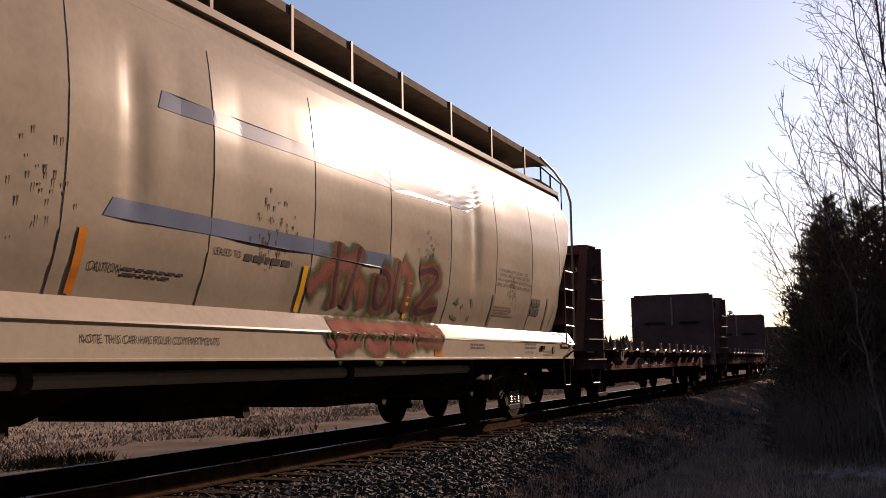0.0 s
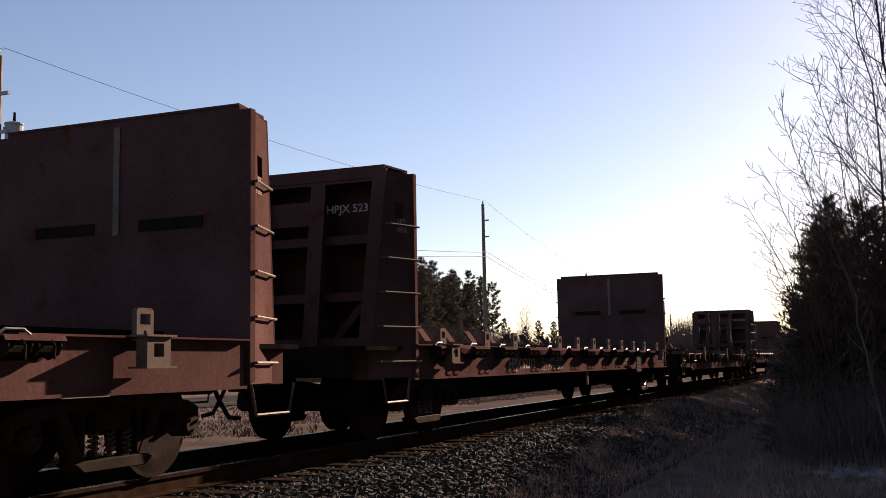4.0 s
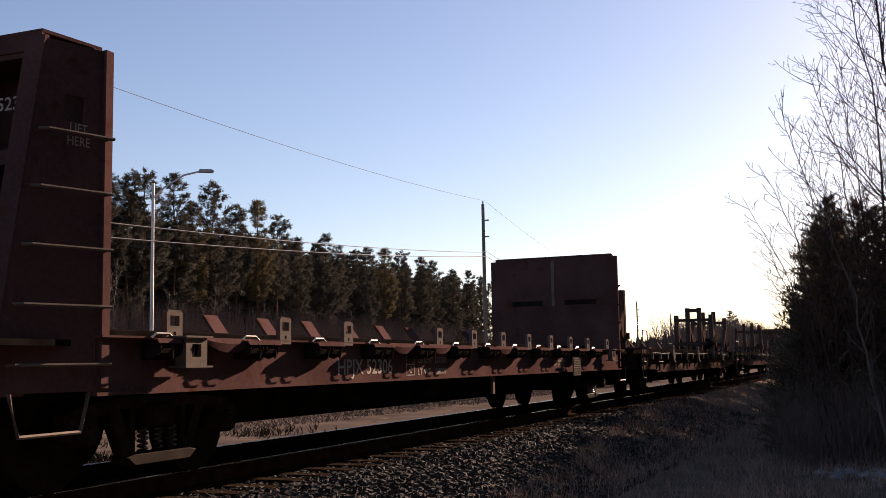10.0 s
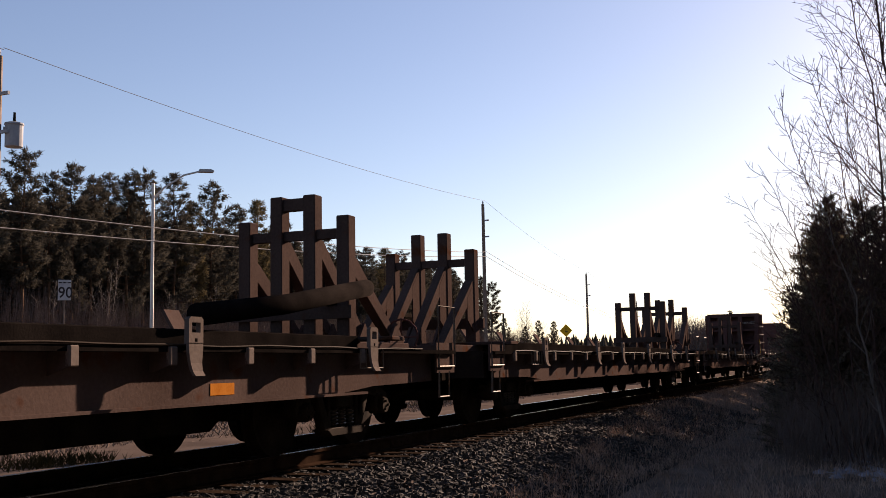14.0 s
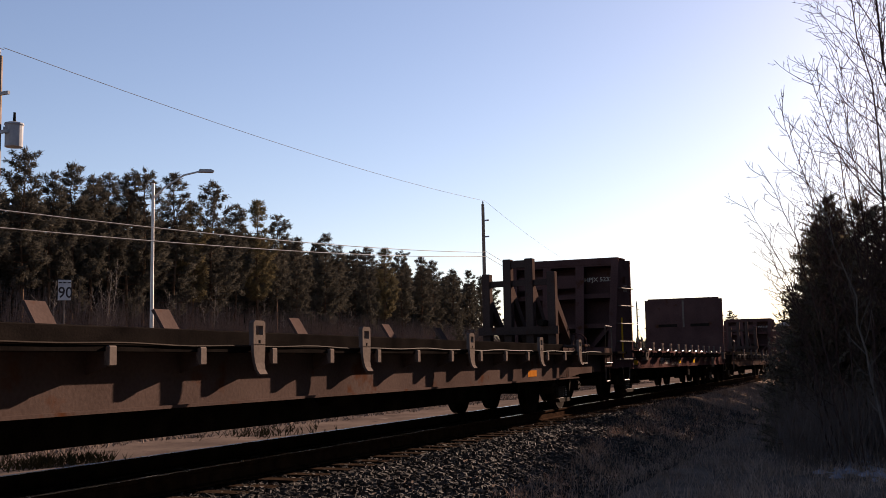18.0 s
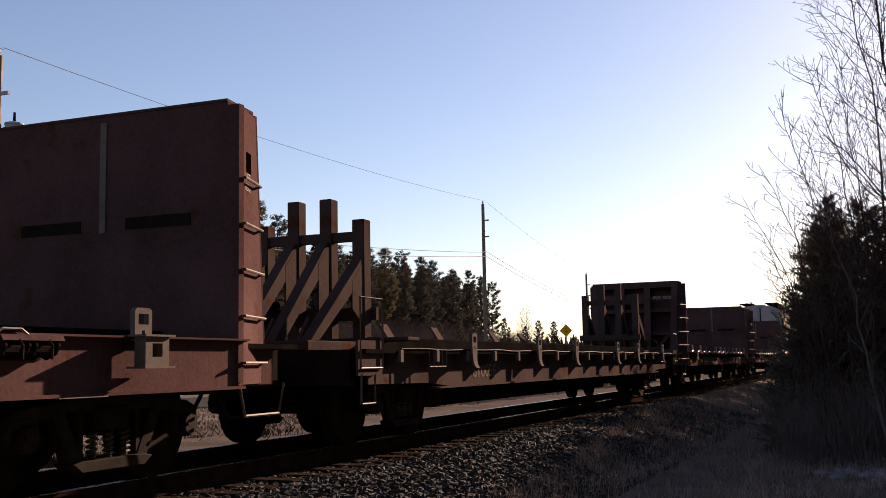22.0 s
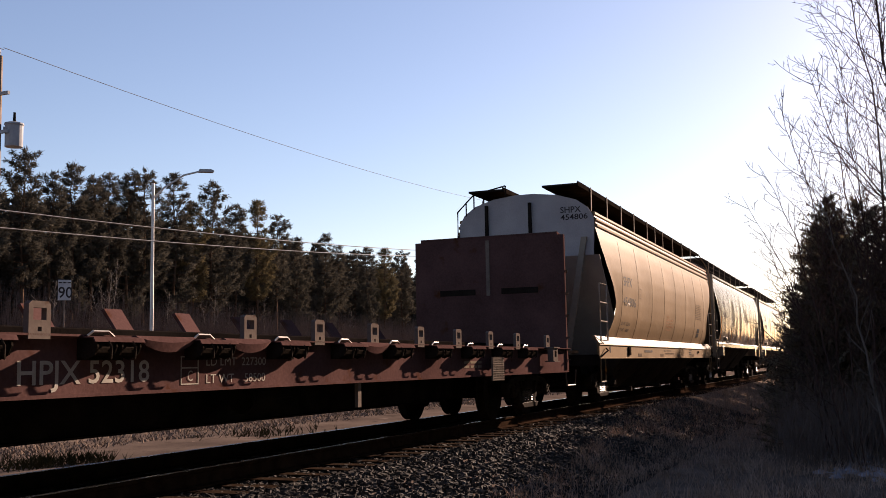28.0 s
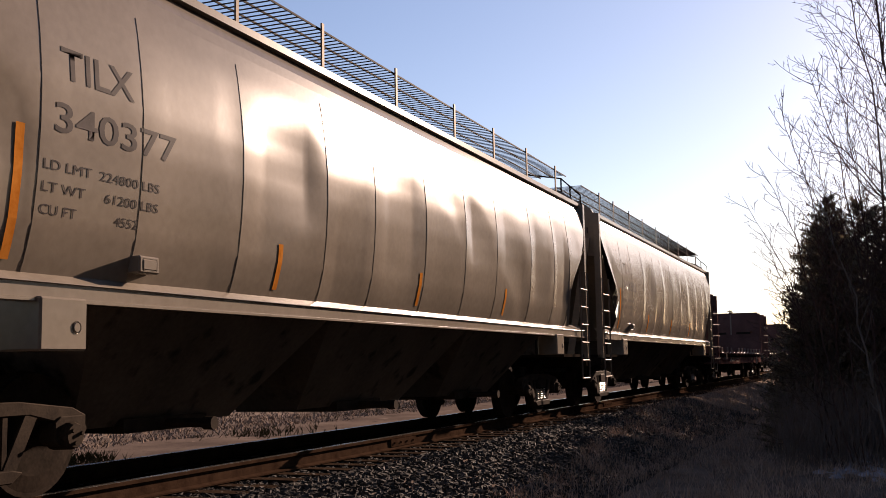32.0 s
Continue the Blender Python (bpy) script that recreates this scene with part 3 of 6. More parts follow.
# ---- rack flat car: 20.2 long, with braced stake racks at both ends ----
def rack(car, x, way, bar):
    """Four braced posts across the car; way +1: the braces run towards +x."""
    base = part("rack_base", "rack_base", lambda bm: (box(bm, -0.15, 1.6, -0.82, 0.82, 1.105, 1.22), box(bm, -0.2, 0.16, -1.40, 1.40, 1.22, 1.27)), "rack_brown", car, (x, 0, 0), rz=0 if way > 0 else 180, bevel=0.01)
    for y, top in ((-0.70, 2.77), (-0.235, 3.06), (0.235, 3.06), (0.70, 2.77)):
        part("post", ("post", top), lambda bm, top=top: box(bm, -0.10, 0.10, -0.085, 0.085, 1.2, top), "rack_brown", base, (0, y, 0), bevel=0.012)
        zt = 2.25 if top < 2.9 else 2.5
        part("brace", ("brace", top), lambda bm, zt=zt: prism(bm, ((0.09, zt), (0.16, zt), (1.46, 1.22), (1.24, 1.22), (0.09, zt - 0.22)), "y", -0.07, 0.07), "rack_brown", base, (0, y, 0), bevel=0.008)
        part("web_plate", ("web", top), lambda bm, zt=zt: prism(bm, ((0.09, zt - 0.02), (0.40, zt - 0.3), (0.40, 1.62), (0.09, 1.42)), "y", -0.012, 0.012), "rack_brown", base, (0, y + 0.06, 0))
        part("foot", ("foot", 1), lambda bm: prism(bm, ((1.0, 1.22), (1.45, 1.22), (1.22, 1.5)), "y", -0.02, 0.02), "rack_brown", base, (0, y - 0.095, 0))
    part("crossbar", "rack_bar", lambda bm: box(bm, -0.04, 0.06, -0.62, 0.62, 2.50, 2.62), "rack_brown", base)
    part("crossbar", "rack_bar_mid", lambda bm: box(bm, -0.17, -0.10, -0.85, 0.85, 1.5, 1.66), "rack_brown", base)
    if bar:
        part("crossbar", "rack_bar_top", lambda bm: box(bm, -0.06, 0.06, -0.235, 0.235, 2.88, 3.03), "rack_brown", base)
    part("locking_pin", "locking_pin", lambda bm: tube(bm, [(-0.42, -0.55, 1.72), (0.0, -0.55, 1.72)], 0.07, 8), "steel_dark", base)


def ladder(name, parent, x, y, w, z0, z1, n, mat="grab_steel", r=0.014, start=None):
    def build(bm):
        tube(bm, [(0, 0, z0), (0, 0, z1), (w, 0, z1), (w, 0, z0)], r, 6)
    lad = part(name, (name, w, z0, z1, n, mat), build, mat, parent, (x, y, 0))
    for k in range(n):
        part("rung", ("ladder_rung", w, r, mat), lambda bm: tube(bm, [(0, 0, 0), (w, 0, 0)], r * 0.85, 6), mat, lad, (0, 0, z0 + (z1 - z0) * k / n))
    return lad


def rack_flat(s0, mark, stakes, bars=(0, 0), mark_at=(3.82, 0.99), patches=(), left=None):
    L = 20.2
    car = thing("rack_flat_car", (s0, YC, 0), "faded brown empty flat car with braced stake racks at its ends", "flat car", "railcars of the train")
    part("side_sill", "rk_sill_n", lambda bm: (prism(bm, ((0.5, 0.72), (2.2, 0.70), (3.0, 0.64), (17.2, 0.64), (18.0, 0.70), (19.7, 0.72), (19.7, 1.08), (0.5, 1.08)), "y", -1.435, -1.405), box(bm, 2.4, 17.8, -1.47, -1.33, 0.62, 0.645)), "rack_brown", car)
    part("side_sill", "rk_sill_f", lambda bm: box(bm, 0.5, 19.7, 1.33, 1.36, 0.64, 1.08), "rack_brown", car)
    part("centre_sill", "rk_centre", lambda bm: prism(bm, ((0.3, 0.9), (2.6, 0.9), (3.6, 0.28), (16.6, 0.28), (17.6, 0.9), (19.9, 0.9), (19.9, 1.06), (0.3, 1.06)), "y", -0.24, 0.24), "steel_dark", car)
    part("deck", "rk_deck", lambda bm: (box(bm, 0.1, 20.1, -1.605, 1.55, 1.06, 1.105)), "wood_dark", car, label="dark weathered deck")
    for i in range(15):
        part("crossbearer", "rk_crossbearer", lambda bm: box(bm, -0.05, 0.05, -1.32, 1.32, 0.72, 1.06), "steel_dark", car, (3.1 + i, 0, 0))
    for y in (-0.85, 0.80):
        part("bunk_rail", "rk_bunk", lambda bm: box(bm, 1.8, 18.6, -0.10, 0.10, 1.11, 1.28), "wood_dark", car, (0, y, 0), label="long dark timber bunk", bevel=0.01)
    part("strap_rail", "strap_rail", lambda bm: tube(bm, [(1.0 + k * 0.25, -1.615, 1.112 + 0.010 * math.sin(k * 0.83) * math.sin(k * 0.31)) for k in range(73)], 0.009, 5), "cast_steel", car, label="worn strap rail along the deck's edge")
    for i in range(16):
        stub = part("stub_post", "stub_post", lambda bm: box(bm, -0.045, 0.045, -1.635, -1.585, 0.955, 1.10), "stake_paint", car, (1.5 + i * 1.093 - 0.52, 0, 0), bevel=0.008)
        part("gusset", "stub_gusset", lambda bm: prism(bm, ((-1.585, 1.06), (-1.62, 0.955), (-1.436, 0.895), (-1.436, 1.06)), "x", -0.045, -0.030), "rack_brown", stub)
    for x in stakes:
        stake = part("stake", "rk_stake", lambda bm: stake_mesh(bm, 0.19, 1.12, 1.335), "stake_paint", car, (x, -1.675, 0), label="stake plate with a square hole")
        part("drop_leg", "drop_leg", drop_leg, "stake_paint", stake)
        far = part("stake", "rk_stake_far", lambda bm: (prism(bm, ((-1.08, 1.1), (-1.04, 1.1), (-1.40, 1.66), (-1.44, 1.64)), "x", -0.15, 0.15)), "rack_brown", car, label="leaning stake plate")
        far.matrix_basis = pose(x + 0.6, 0, 0, 0, 0, 180)
    for i, x in enumerate((2.1, 17.6)):
        part("tool_basket", "tool_basket", lambda bm: [tube(bm, [(-0.28 + 0.14 * k, 0, 0.9), (-0.28 + 0.14 * k, 0, 1.1)], 0.008, 4) for k in range(5)] + [tube(bm, [(-0.28, 0, 0.9), (0.28, 0, 0.9)], 0.008, 4)], "grab_steel", car, (x, -1.62, 0))
    rack(car, 1.84 if left is None else left, -1, bars[0])
    rack(car, 18.8, 1, bars[1])
    for px, pw in patches:
        part("reflector", ("rk_refl", pw), lambda bm: box(bm, 0, pw, -0.004, 0, 0.70, 0.80), "orange", car, (px, -1.4355, 0), label="worn orange reflective patch")
    for x, way in ((0.1, -1), (20.1, 1)):
        # End faces lie in shade; that shade is painted as near-black steel, not brown.
        part("end_sill", "rk_end_sill", lambda bm: box(bm, -0.06, 0.06, -1.44, 1.44, 0.72, 1.1), "steel_dark", car, (x, 0, 0))
        coupler(car, x, way)
        xl = 0.02 if way < 0 else 19.6
        part("corner_plate", "corner_plate", lambda bm: box(bm, -0.02, 0.58, -1.56, -1.53, 0.82, 1.2), "rack_brown", car, (xl, 0, 0))
        ladder("handhold", car, xl, -1.58, 0.55, 0.9, 1.66, 1)
        ladder("handhold", car, xl, 1.53, 0.55, 0.9, 1.66, 1)
        part("stirrup_step", "rk_stirrup", lambda bm: tube(bm, [(0.02, 0, 0.84), (0.02, 0, 0.52), (0.36, 0, 0.52), (0.36, 0, 0.84)], 0.016, 6), "grab_steel", car, (xl + 0.05, -1.55, 0))
    part("brake_wheel", "brake_wheel", lambda bm: (tube(bm, [(0, 0.24 * math.cos(a * 0.5236), 0.24 * math.sin(a * 0.5236)) for a in range(13)], 0.015), [tube(bm, [(0, 0, 0), (0, 0.24 * math.cos(a * 1.5708), 0.24 * math.sin(a * 1.5708))], 0.012) for a in range(4)]), "flat_red", car, (20.2, -0.8, 1.3), label="small red brake wheel")
    if mark:
        letters(mark, 0.19, "letter_faint", car, (mark_at[0], -1.439, 0.735), name="car_number", width=mark_at[1])
    brake_gear(car, L)
    sets = truck(car, 2.25) + truck(car, 17.95)
    CARS.append((car, s0, sets))
    return car


# ---- covered hopper cars ----
PROFILE = ((1.42, 1.40), (1.46, 1.52), (1.52, 1.68), (1.575, 1.90), (1.61, 2.20), (1.63, 2.55), (1.63, 2.85), (1.605, 3.15), (1.565, 3.45), (1.52, 3.70))


def half_width(z):
    """Half the width of a hopper's body at height z."""
    if z <= PROFILE[0][1]:
        return PROFILE[0][0]
    for (a, za), (b, zb) in zip(PROFILE, PROFILE[1:]):
        if z <= zb:
            return a + (b - a) * (z - za) / (zb - za)
    return PROFILE[-1][0]


def side_y(z):
    return -half_width(z)


def end_cut(z, kind):
    """How far the side sheet's end stands back from the car's end, by height."""
    pts = {"round": ((1.40, 0.95), (1.6, 1.20), (1.9, 1.36), (2.2, 1.40), (2.5, 1.15), (2.9, 0.62), (3.3, 0.25), (3.7, 0.05), (4.6, 0.05)),
           "slant": ((1.40, 1.62), (2.0, 1.30), (2.6, 0.95), (2.95, 0.62), (3.05, 0.55), (3.42, 0.26), (3.7, 0.5), (4.6, 0.5))}[kind]
    for (za, a), (zb, b) in zip(pts, pts[1:]):
        if z <= zb:
            return a + (b - a) * max(z - za, 0) / (zb - za)
    return pts[-1][1]


GRIDS = {}
SKIN = []


def skin(x, z):
    """The y of the present hopper's side sheets, dents and all, at a place on it."""
    for rows in SKIN:
        h = (z - rows[0][0][2]) / (rows[-1][0][2] - rows[0][0][2]) * (len(rows) - 1)
        i = min(max(int(h), 0), len(rows) - 2)
        ys = []
        for row in (rows[i], rows[i + 1]):
            g = (x - row[0][0]) / (row[-1][0] - row[0][0]) * (len(row) - 1)
            if -0.01 <= g <= len(row) - 0.99:
                j = min(max(int(g), 0), len(row) - 2)
                ys.append(row[j][1] + (row[j + 1][1] - row[j][1]) * (g - j))
        if len(ys) == 2:
            return ys[0] + (ys[1] - ys[0]) * min(max(h - i, 0), 1)
    return side_y(z)


def side_panel(key, x0, x1, L, kind, seed, dents, creases=()):
    """One curved steel sheet of a hopper's side, with shallow dents; x0 or x1 None: it ends at the end's cut."""
    def build(bm):
        nz, nx = 28, 24
        rows = []
        for i in range(nz + 1):
            z = 1.40 + 2.30 * i / nz
            a = end_cut(z, kind) if x0 is None else x0
            b = L - end_cut(z, kind) if x1 is None else x1
            row = []
            for j in range(nx + 1):
                u = j / nx
                edge = min(1, 4 * min(u, 1 - u)) * min(1, 3.5 * min(i / nz, 1 - i / nz) + 0.05)
                d = max(0, noise.noise((a * 0.6 + u * (b - a) * 0.6 + seed, z * 0.9, seed * 1.7))) * 0.05 * dents + 0.004 * math.sin(math.pi * u)
                for cx, cz, cw, ch in creases:
                    d += 0.02 * math.exp(-((a + (b - a) * u - cx) / cw) ** 2) * min(1, max(0, (3.6 - z) * 3)) * (1 if z > cz else math.exp(-((z - cz) / ch) ** 2))
                row.append(bm.verts.new((a + (b - a) * u, side_y(z) + d * edge, z)))
            rows.append(row)
        GRIDS[key] = [[tuple(v.co) for v in row] for row in rows]
        for r, q in zip(rows, rows[1:]):
            for j in range(nx):
                bm.faces.new((r[j], r[j + 1], q[j + 1], q[j]))
    return key, build


SEAM_R = 0.0019
BRACKETS = {"hop_white": (0.9, 2.5, 4.0, 5.45, 6.85, 8.3, 9.66, 11.08, 12.79, 14.54, 16.28), "hop_tan": (0.99, 2.49, 3.99, 5.49, 7.22, 8.37, 9.57, 11.26, 13.02, 14.75), "hop_grey": (1.51, 2.91, 4.68, 6.37, 8.31, 10.34, 12.06, 13.81, 15.65)}


def hopper(s0, L, paint, kind, seams, group_label, sill=(1.0, 1.42), fascia=True, dents=1.0, end_paint="end_grey", creases=()):
    car = thing("covered_hopper_car", (s0, YC, 0), group_label, "hopper car", "railcars of the train")
    kk = (L, paint, kind, seams)
    SKIN.clear()
    cuts = [None, *seams, None]
    for i, (a, b) in enumerate(zip(cuts, cuts[1:])):
        key, build = side_panel(("panel", kk, i), a, b, L, kind, 3.1 * i + L, dents, creases)
        part("side_sheet", key, build, paint, car, smooth=True)
        SKIN.append(GRIDS[key])
    for sx in seams:
        part("weld_seam", ("seam", SEAM_R, paint), lambda bm: tube(bm, [(0, side_y(z) - 0.002, z) for z in [1.41 + 0.115 * k for k in range(20)]], SEAM_R, 4), "seam" if paint == "hop_tan" else paint, car, (sx, 0, 0))
    def far_build(bm):
        ring = [(half_width(z), z) for z in [1.40 + 0.23 * k for k in range(11)]]
        a = [bm.verts.new((end_cut(z, kind), y, z)) for y, z in ring]
        b = [bm.verts.new((L - end_cut(z, kind), y, z)) for y, z in ring]
        for i in range(10):
            bm.faces.new((a[i], b[i], b[i + 1], a[i + 1]))
    part("far_side_sheet", ("far", kk), far_build, paint, car, smooth=True)
    # roof, with ribbed or plain fascia
    e0 = end_cut(4.0, kind)
    def roof_build(bm):
        if fascia:
            prof = [(1.52, 3.70), (1.545, 3.715), (1.545, 3.76), (1.51, 3.78), (1.50, 3.83), (1.53, 3.85), (1.53, 3.89), (1.495, 3.91), (1.48, 3.95), (1.505, 3.97), (1.50, 4.02), (1.40, 4.05), (0.9, 4.28), (0.4, 4.38)]
        else:
            prof = [(1.52, 3.70), (1.50, 3.80), (1.44, 3.94), (1.49, 3.95), (1.49, 4.02), (1.38, 4.06), (0.9, 4.28), (0.4, 4.38)]
        full = [(-y, z) for y, z in prof] + [(y, z) for y, z in prof[::-1]]
        prism(bm, full, "x", e0 + 0.12, L - e0 - 0.12)
    part("roof", ("roof", kk), roof_build, paint, car)
    # running boards on both sides of the hatches
    for s in (-1, 1):
        rb = part("running_board", ("grating", L), lambda bm: ([box(bm, x0 / 9, x0 / 9 + 0.014, -0.38, 0.38, 4.597, 4.607) for x0 in range(0, int(L * 9))], [box(bm, 0, L, y - 0.006, y + 0.006, 4.59, 4.612) for y in (-0.39, -0.13, 0.13, 0.39)]), "cast_steel", car, (0, s * 0.82, 0), label="see-through steel grating walkway along the roof") if paint == "hop_grey" else part("running_board", ("rb", L, kind, paint), lambda bm: (box(bm, e0 - 0.1, L - e0 + 0.1, -0.38, 0.38, 4.58, 4.62), box(bm, e0 - 0.1, L - e0 + 0.1, -0.40, -0.38, 4.56, 4.66)), "plate_grey" if paint == "hop_white" else "steel_dark", car, (0, s * 0.82, 0), label="grating walkway along the roof")
        for x in BRACKETS[paint]:
            if x < L - e0:
                part("stanchion", ("stan", s), lambda bm, s=s: prism(bm, ((-0.025, 4.03), (0.025, 4.03), (0.025, 4.67), (-0.025, 4.67)), "y", -0.42, -0.40) if s < 0 else prism(bm, ((-0.025, 4.03), (0.025, 4.03), (0.025, 4.67), (-0.025, 4.67)), "y", 0.40, 0.42), "grab_steel", rb, (x, 0, 0))
    for k in range(5):
        part("hatch", "hatch", lambda bm: (box(bm, -0.9, 0.9, -0.32, 0.32, 4.36, 4.52), box(bm, -0.95, 0.95, -0.36, 0.36, 4.52, 4.56)), paint, car, (L * (k + 0.7) / 5.4 + 0.2, 0, 0), bevel=0.02)
    # sills
    z0, z1 = sill
    part("side_sill", ("sill", L, sill), lambda bm: prism(bm, ((-1.36, z1 + 0.04), (-1.43, z1 + 0.035), (-1.545, z1 - (z1 - z0) * 0.32), (-1.55, z1 - (z1 - z0) * 0.36), (-1.53, z1 - (z1 - z0) * 0.40), (-1.53, z0 + 0.012), (-1.545, z0 + 0.008), (-1.545, z0 - 0.012), (-1.40, z0 - 0.012), (-1.40, z0 + 0.01), (-1.48, z0 + 0.012), (-1.48, z1 - 0.1)), "x", 0.05, L - 0.05), paint, car)
    part("side_sill", ("sill_f", L, sill), lambda bm: box(bm, 0.05, L - 0.05, 1.42, 1.53, z0, z1), paint, car)
    part("centre_sill", ("hcs", L), lambda bm: box(bm, 0.2, L - 0.2, -0.22, 0.22, 0.80, 1.05), "steel_dark", car)
    # ends
    for way in (-1, 1):
        def end_build(bm, way=way):
            xx = 0.12 + (0.45 if kind == "slant" else 0)
            prof = [(1.46, 3.12), (1.49, 3.7), (1.48, 3.92), (1.37, 4.12), (1.12, 4.30), (0.7, 4.43), (0.2, 4.49)]
            prism(bm, [(-y, z) for y, z in prof] + [(y, z) for y, z in prof[::-1]], "x", xx, xx + 0.03)
            low = max(0.95, sill[0])
            xe = xx + (3.13 - low) * 1.35
            sl = [[bm.verts.new((x, sy * w, z)) for x, z, w in ((xx, 3.13, 1.575), (xx + 0.04, 3.13, 1.575), (xe + 0.05, low + 0.04, 1.395), (xe, low, 1.395))] for sy in (-1, 1)]
            bm.faces.new(sl[0])
            bm.faces.new(sl[1][::-1])
            for i in range(4):
                bm.faces.new((sl[0][i], sl[1][i], sl[1][(i + 1) % 4], sl[0][(i + 1) % 4]))
        ew = part("end_sheet", ("end", kk, way), end_build, end_paint, car, (0 if way < 0 else L, 0, 0), rz=0 if way < 0 else 180, label="flat upper end wall above a sloping hopper end")
        for y in (-0.12, 0.85):
            part("end_post", ("endpost", kind), lambda bm: box(bm, 0.05, 0.14, -0.03, 0.03, 1.1, 4.3), "steel_dark", ew, (0.42 if kind == "slant" else 0, y, 0))
        for s in (-1, 1):
            part("end_brace", ("endbrace", s), lambda bm, s=s: prism(bm, ((s * 1.22, 3.5), (s * 1.34, 3.5), (s * 0.92, 1.07), (s * 0.78, 1.07)), "x", 0.05, 0.1), end_paint, ew)
        part("end_rail", ("endrail", kind), lambda bm: [tube(bm, p, 0.016, 6) for p in ([(0.05, 1.5, 3.62), (0.05, 1.5, 4.2), (0.05, 1.12, 4.56), (0.05, 0.4, 4.70)], [(0.05, 1.3, 4.1), (0.05, 1.3, 4.4)], [(0.05, 1.12, 4.25), (0.05, 1.12, 4.56)], [(0.05, 0.4, 4.45), (0.05, 0.4, 4.70)])], "steel_dark", ew, (0.42 if kind == "slant" else 0, 0, 0), label="bent pipe railing at the roof's end")
        part("end_platform", "h_platform", lambda bm: (box(bm, 0.0, 1.6, -1.5, 1.5, 1.02, 1.07), box(bm, 0.0, 0.05, -1.52, 1.52, 0.85, 1.07)), "steel_dark", ew)
        coupler(car, 0.05 if way < 0 else L - 0.05, way)
    return car, kk


def hopper_bottom(car, xs, z_top, deep=0.42, mat="steel_dark"):
    for x0, x1 in xs:
        m = (x0 + x1) / 2
        w = x1 - x0
        def build(bm):
            top, low = [(-w / 2, -1.42), (w / 2, -1.42), (w / 2, 1.42), (-w / 2, 1.42)], [(0.68 - w / 2, -0.6), (w / 2 - 0.68, -0.6), (w / 2 - 0.68, 0.6), (0.68 - w / 2, 0.6)]
            a, b = [bm.verts.new((x, y, z_top)) for x, y in top], [bm.verts.new((x, y, deep)) for x, y in low]
            for i in range(4):
                bm.faces.new((a[i], a[(i + 1) % 4], b[(i + 1) % 4], b[i]))
            bm.faces.new(b)
            bm.faces.new(a[::-1])
        hb = part("hopper_bottom", ("hb", round(w, 2), z_top, deep), build, mat, car, (m, 0, 0), label="sloping discharge hopper")
        part("outlet_gate", "gate", lambda bm: (box(bm, -0.6, 0.6, -0.7, 0.7, -0.06, 0.06), tube(bm, [(0, -1.1, 0), (0, 0, 0)], 0.04, 8), lathe(bm, ((-1.2, 0.03), (-1.2, 0.06), (-1.1, 0.06)), "y", 10)), "cast_steel", hb, (0, 0, deep))


def bars(parent, x, z, rows, width, mat, wrap=side_y, h=0.035, gap=0.075, y=None, name="stencil", label=""):
    """Lines of small stencilled writing, as plain bars."""
    def build(bm):
        rnd = random.Random(int(x * 100))
        for r in range(rows):
            zz = z - r * gap
            xx = 0.0
            while xx < width * (0.8 + 0.2 * rnd.random()):
                w = 0.05 + 0.16 * rnd.random()
                yy = (skin(x + xx, zz) if wrap else y) - 0.004
                yb = (skin(x + xx, zz + h) if wrap else y) - 0.004
                v = [bm.verts.new(c) for c in ((xx, yy, zz), (xx + w, yy, zz), (xx + w, yb, zz + h), (xx, yb, zz + h))]
                bm.faces.new(v)
                xx += w + 0.03
    ob = part(name, ("bars", x, z, rows, width, mat), build, mat, parent, (x, 0, 0), label=label)
    return tagged(ob, kind="stuff")


def decal(parent, name, poly, mat, label="", x=0.0, off=0.003):
    """A flat painted patch that follows the curved side; poly in (x, z), split into thin strips by height."""
    def build(bm):
        zs = [p[1] for p in poly]
        n = 10
        z0, z1 = min(zs), max(zs)
        def span(z):
            xs = []
            for (xa, za), (xb, zb) in zip(poly, poly[1:] + poly[:1]):
                if (za - z) * (zb - z) <= 0 and za != zb:
                    xs.append(xa + (xb - xa) * (z - za) / (zb - za))
            return (min(xs), max(xs)) if xs else None
        prev = None
        for k in range(n + 1):
            z = z0 + (z1 - z0) * min(max(k / n, 0.002), 0.998)
            s = span(z)
            if s is None:
                continue
            m = max(4, int((max(p[0] for p in poly) - min(p[0] for p in poly)) / 0.055))
            cur = [bm.verts.new((s[0] + (s[1] - s[0]) * i / m, skin(s[0] + (s[1] - s[0]) * i / m, z) - off, z)) for i in range(m + 1)]
            if prev:
                for i in range(m):
                    bm.faces.new((prev[i], prev[i + 1], cur[i + 1], cur[i]))
            prev = cur
    return part(name, ("decal", parent.name, name, tuple(poly)), build, mat, parent, (x, 0, 0), label=label)

# ---- ground ----
def ground_z(x, y):
    if y < 3.3:
        z = -0.75
    elif y < 5.15:
        z = -0.75 + 0.53 * (y - 3.3) / 1.85
    elif y < 8.0:
        z = -0.22
    elif y < 9.6:
        z = -0.22 - 0.43 * (y - 8.0) / 1.6
    elif y < 18:
        z = -0.65
    elif y < 20:
        z = -0.65 + 0.3 * (y - 18) / 2
    else:
        z = -0.35
    if abs(y - 6.5) > 1.7:
        z += 0.07 * noise.noise((x * 0.35, y * 0.5, 3.0)) * min(1, (abs(y - 6.5) - 1.7)) + 0.03 * noise.noise((x * 1.3, y * 1.3, 7.0)) * min(1, (abs(y - 6.5) - 1.7))
    return z


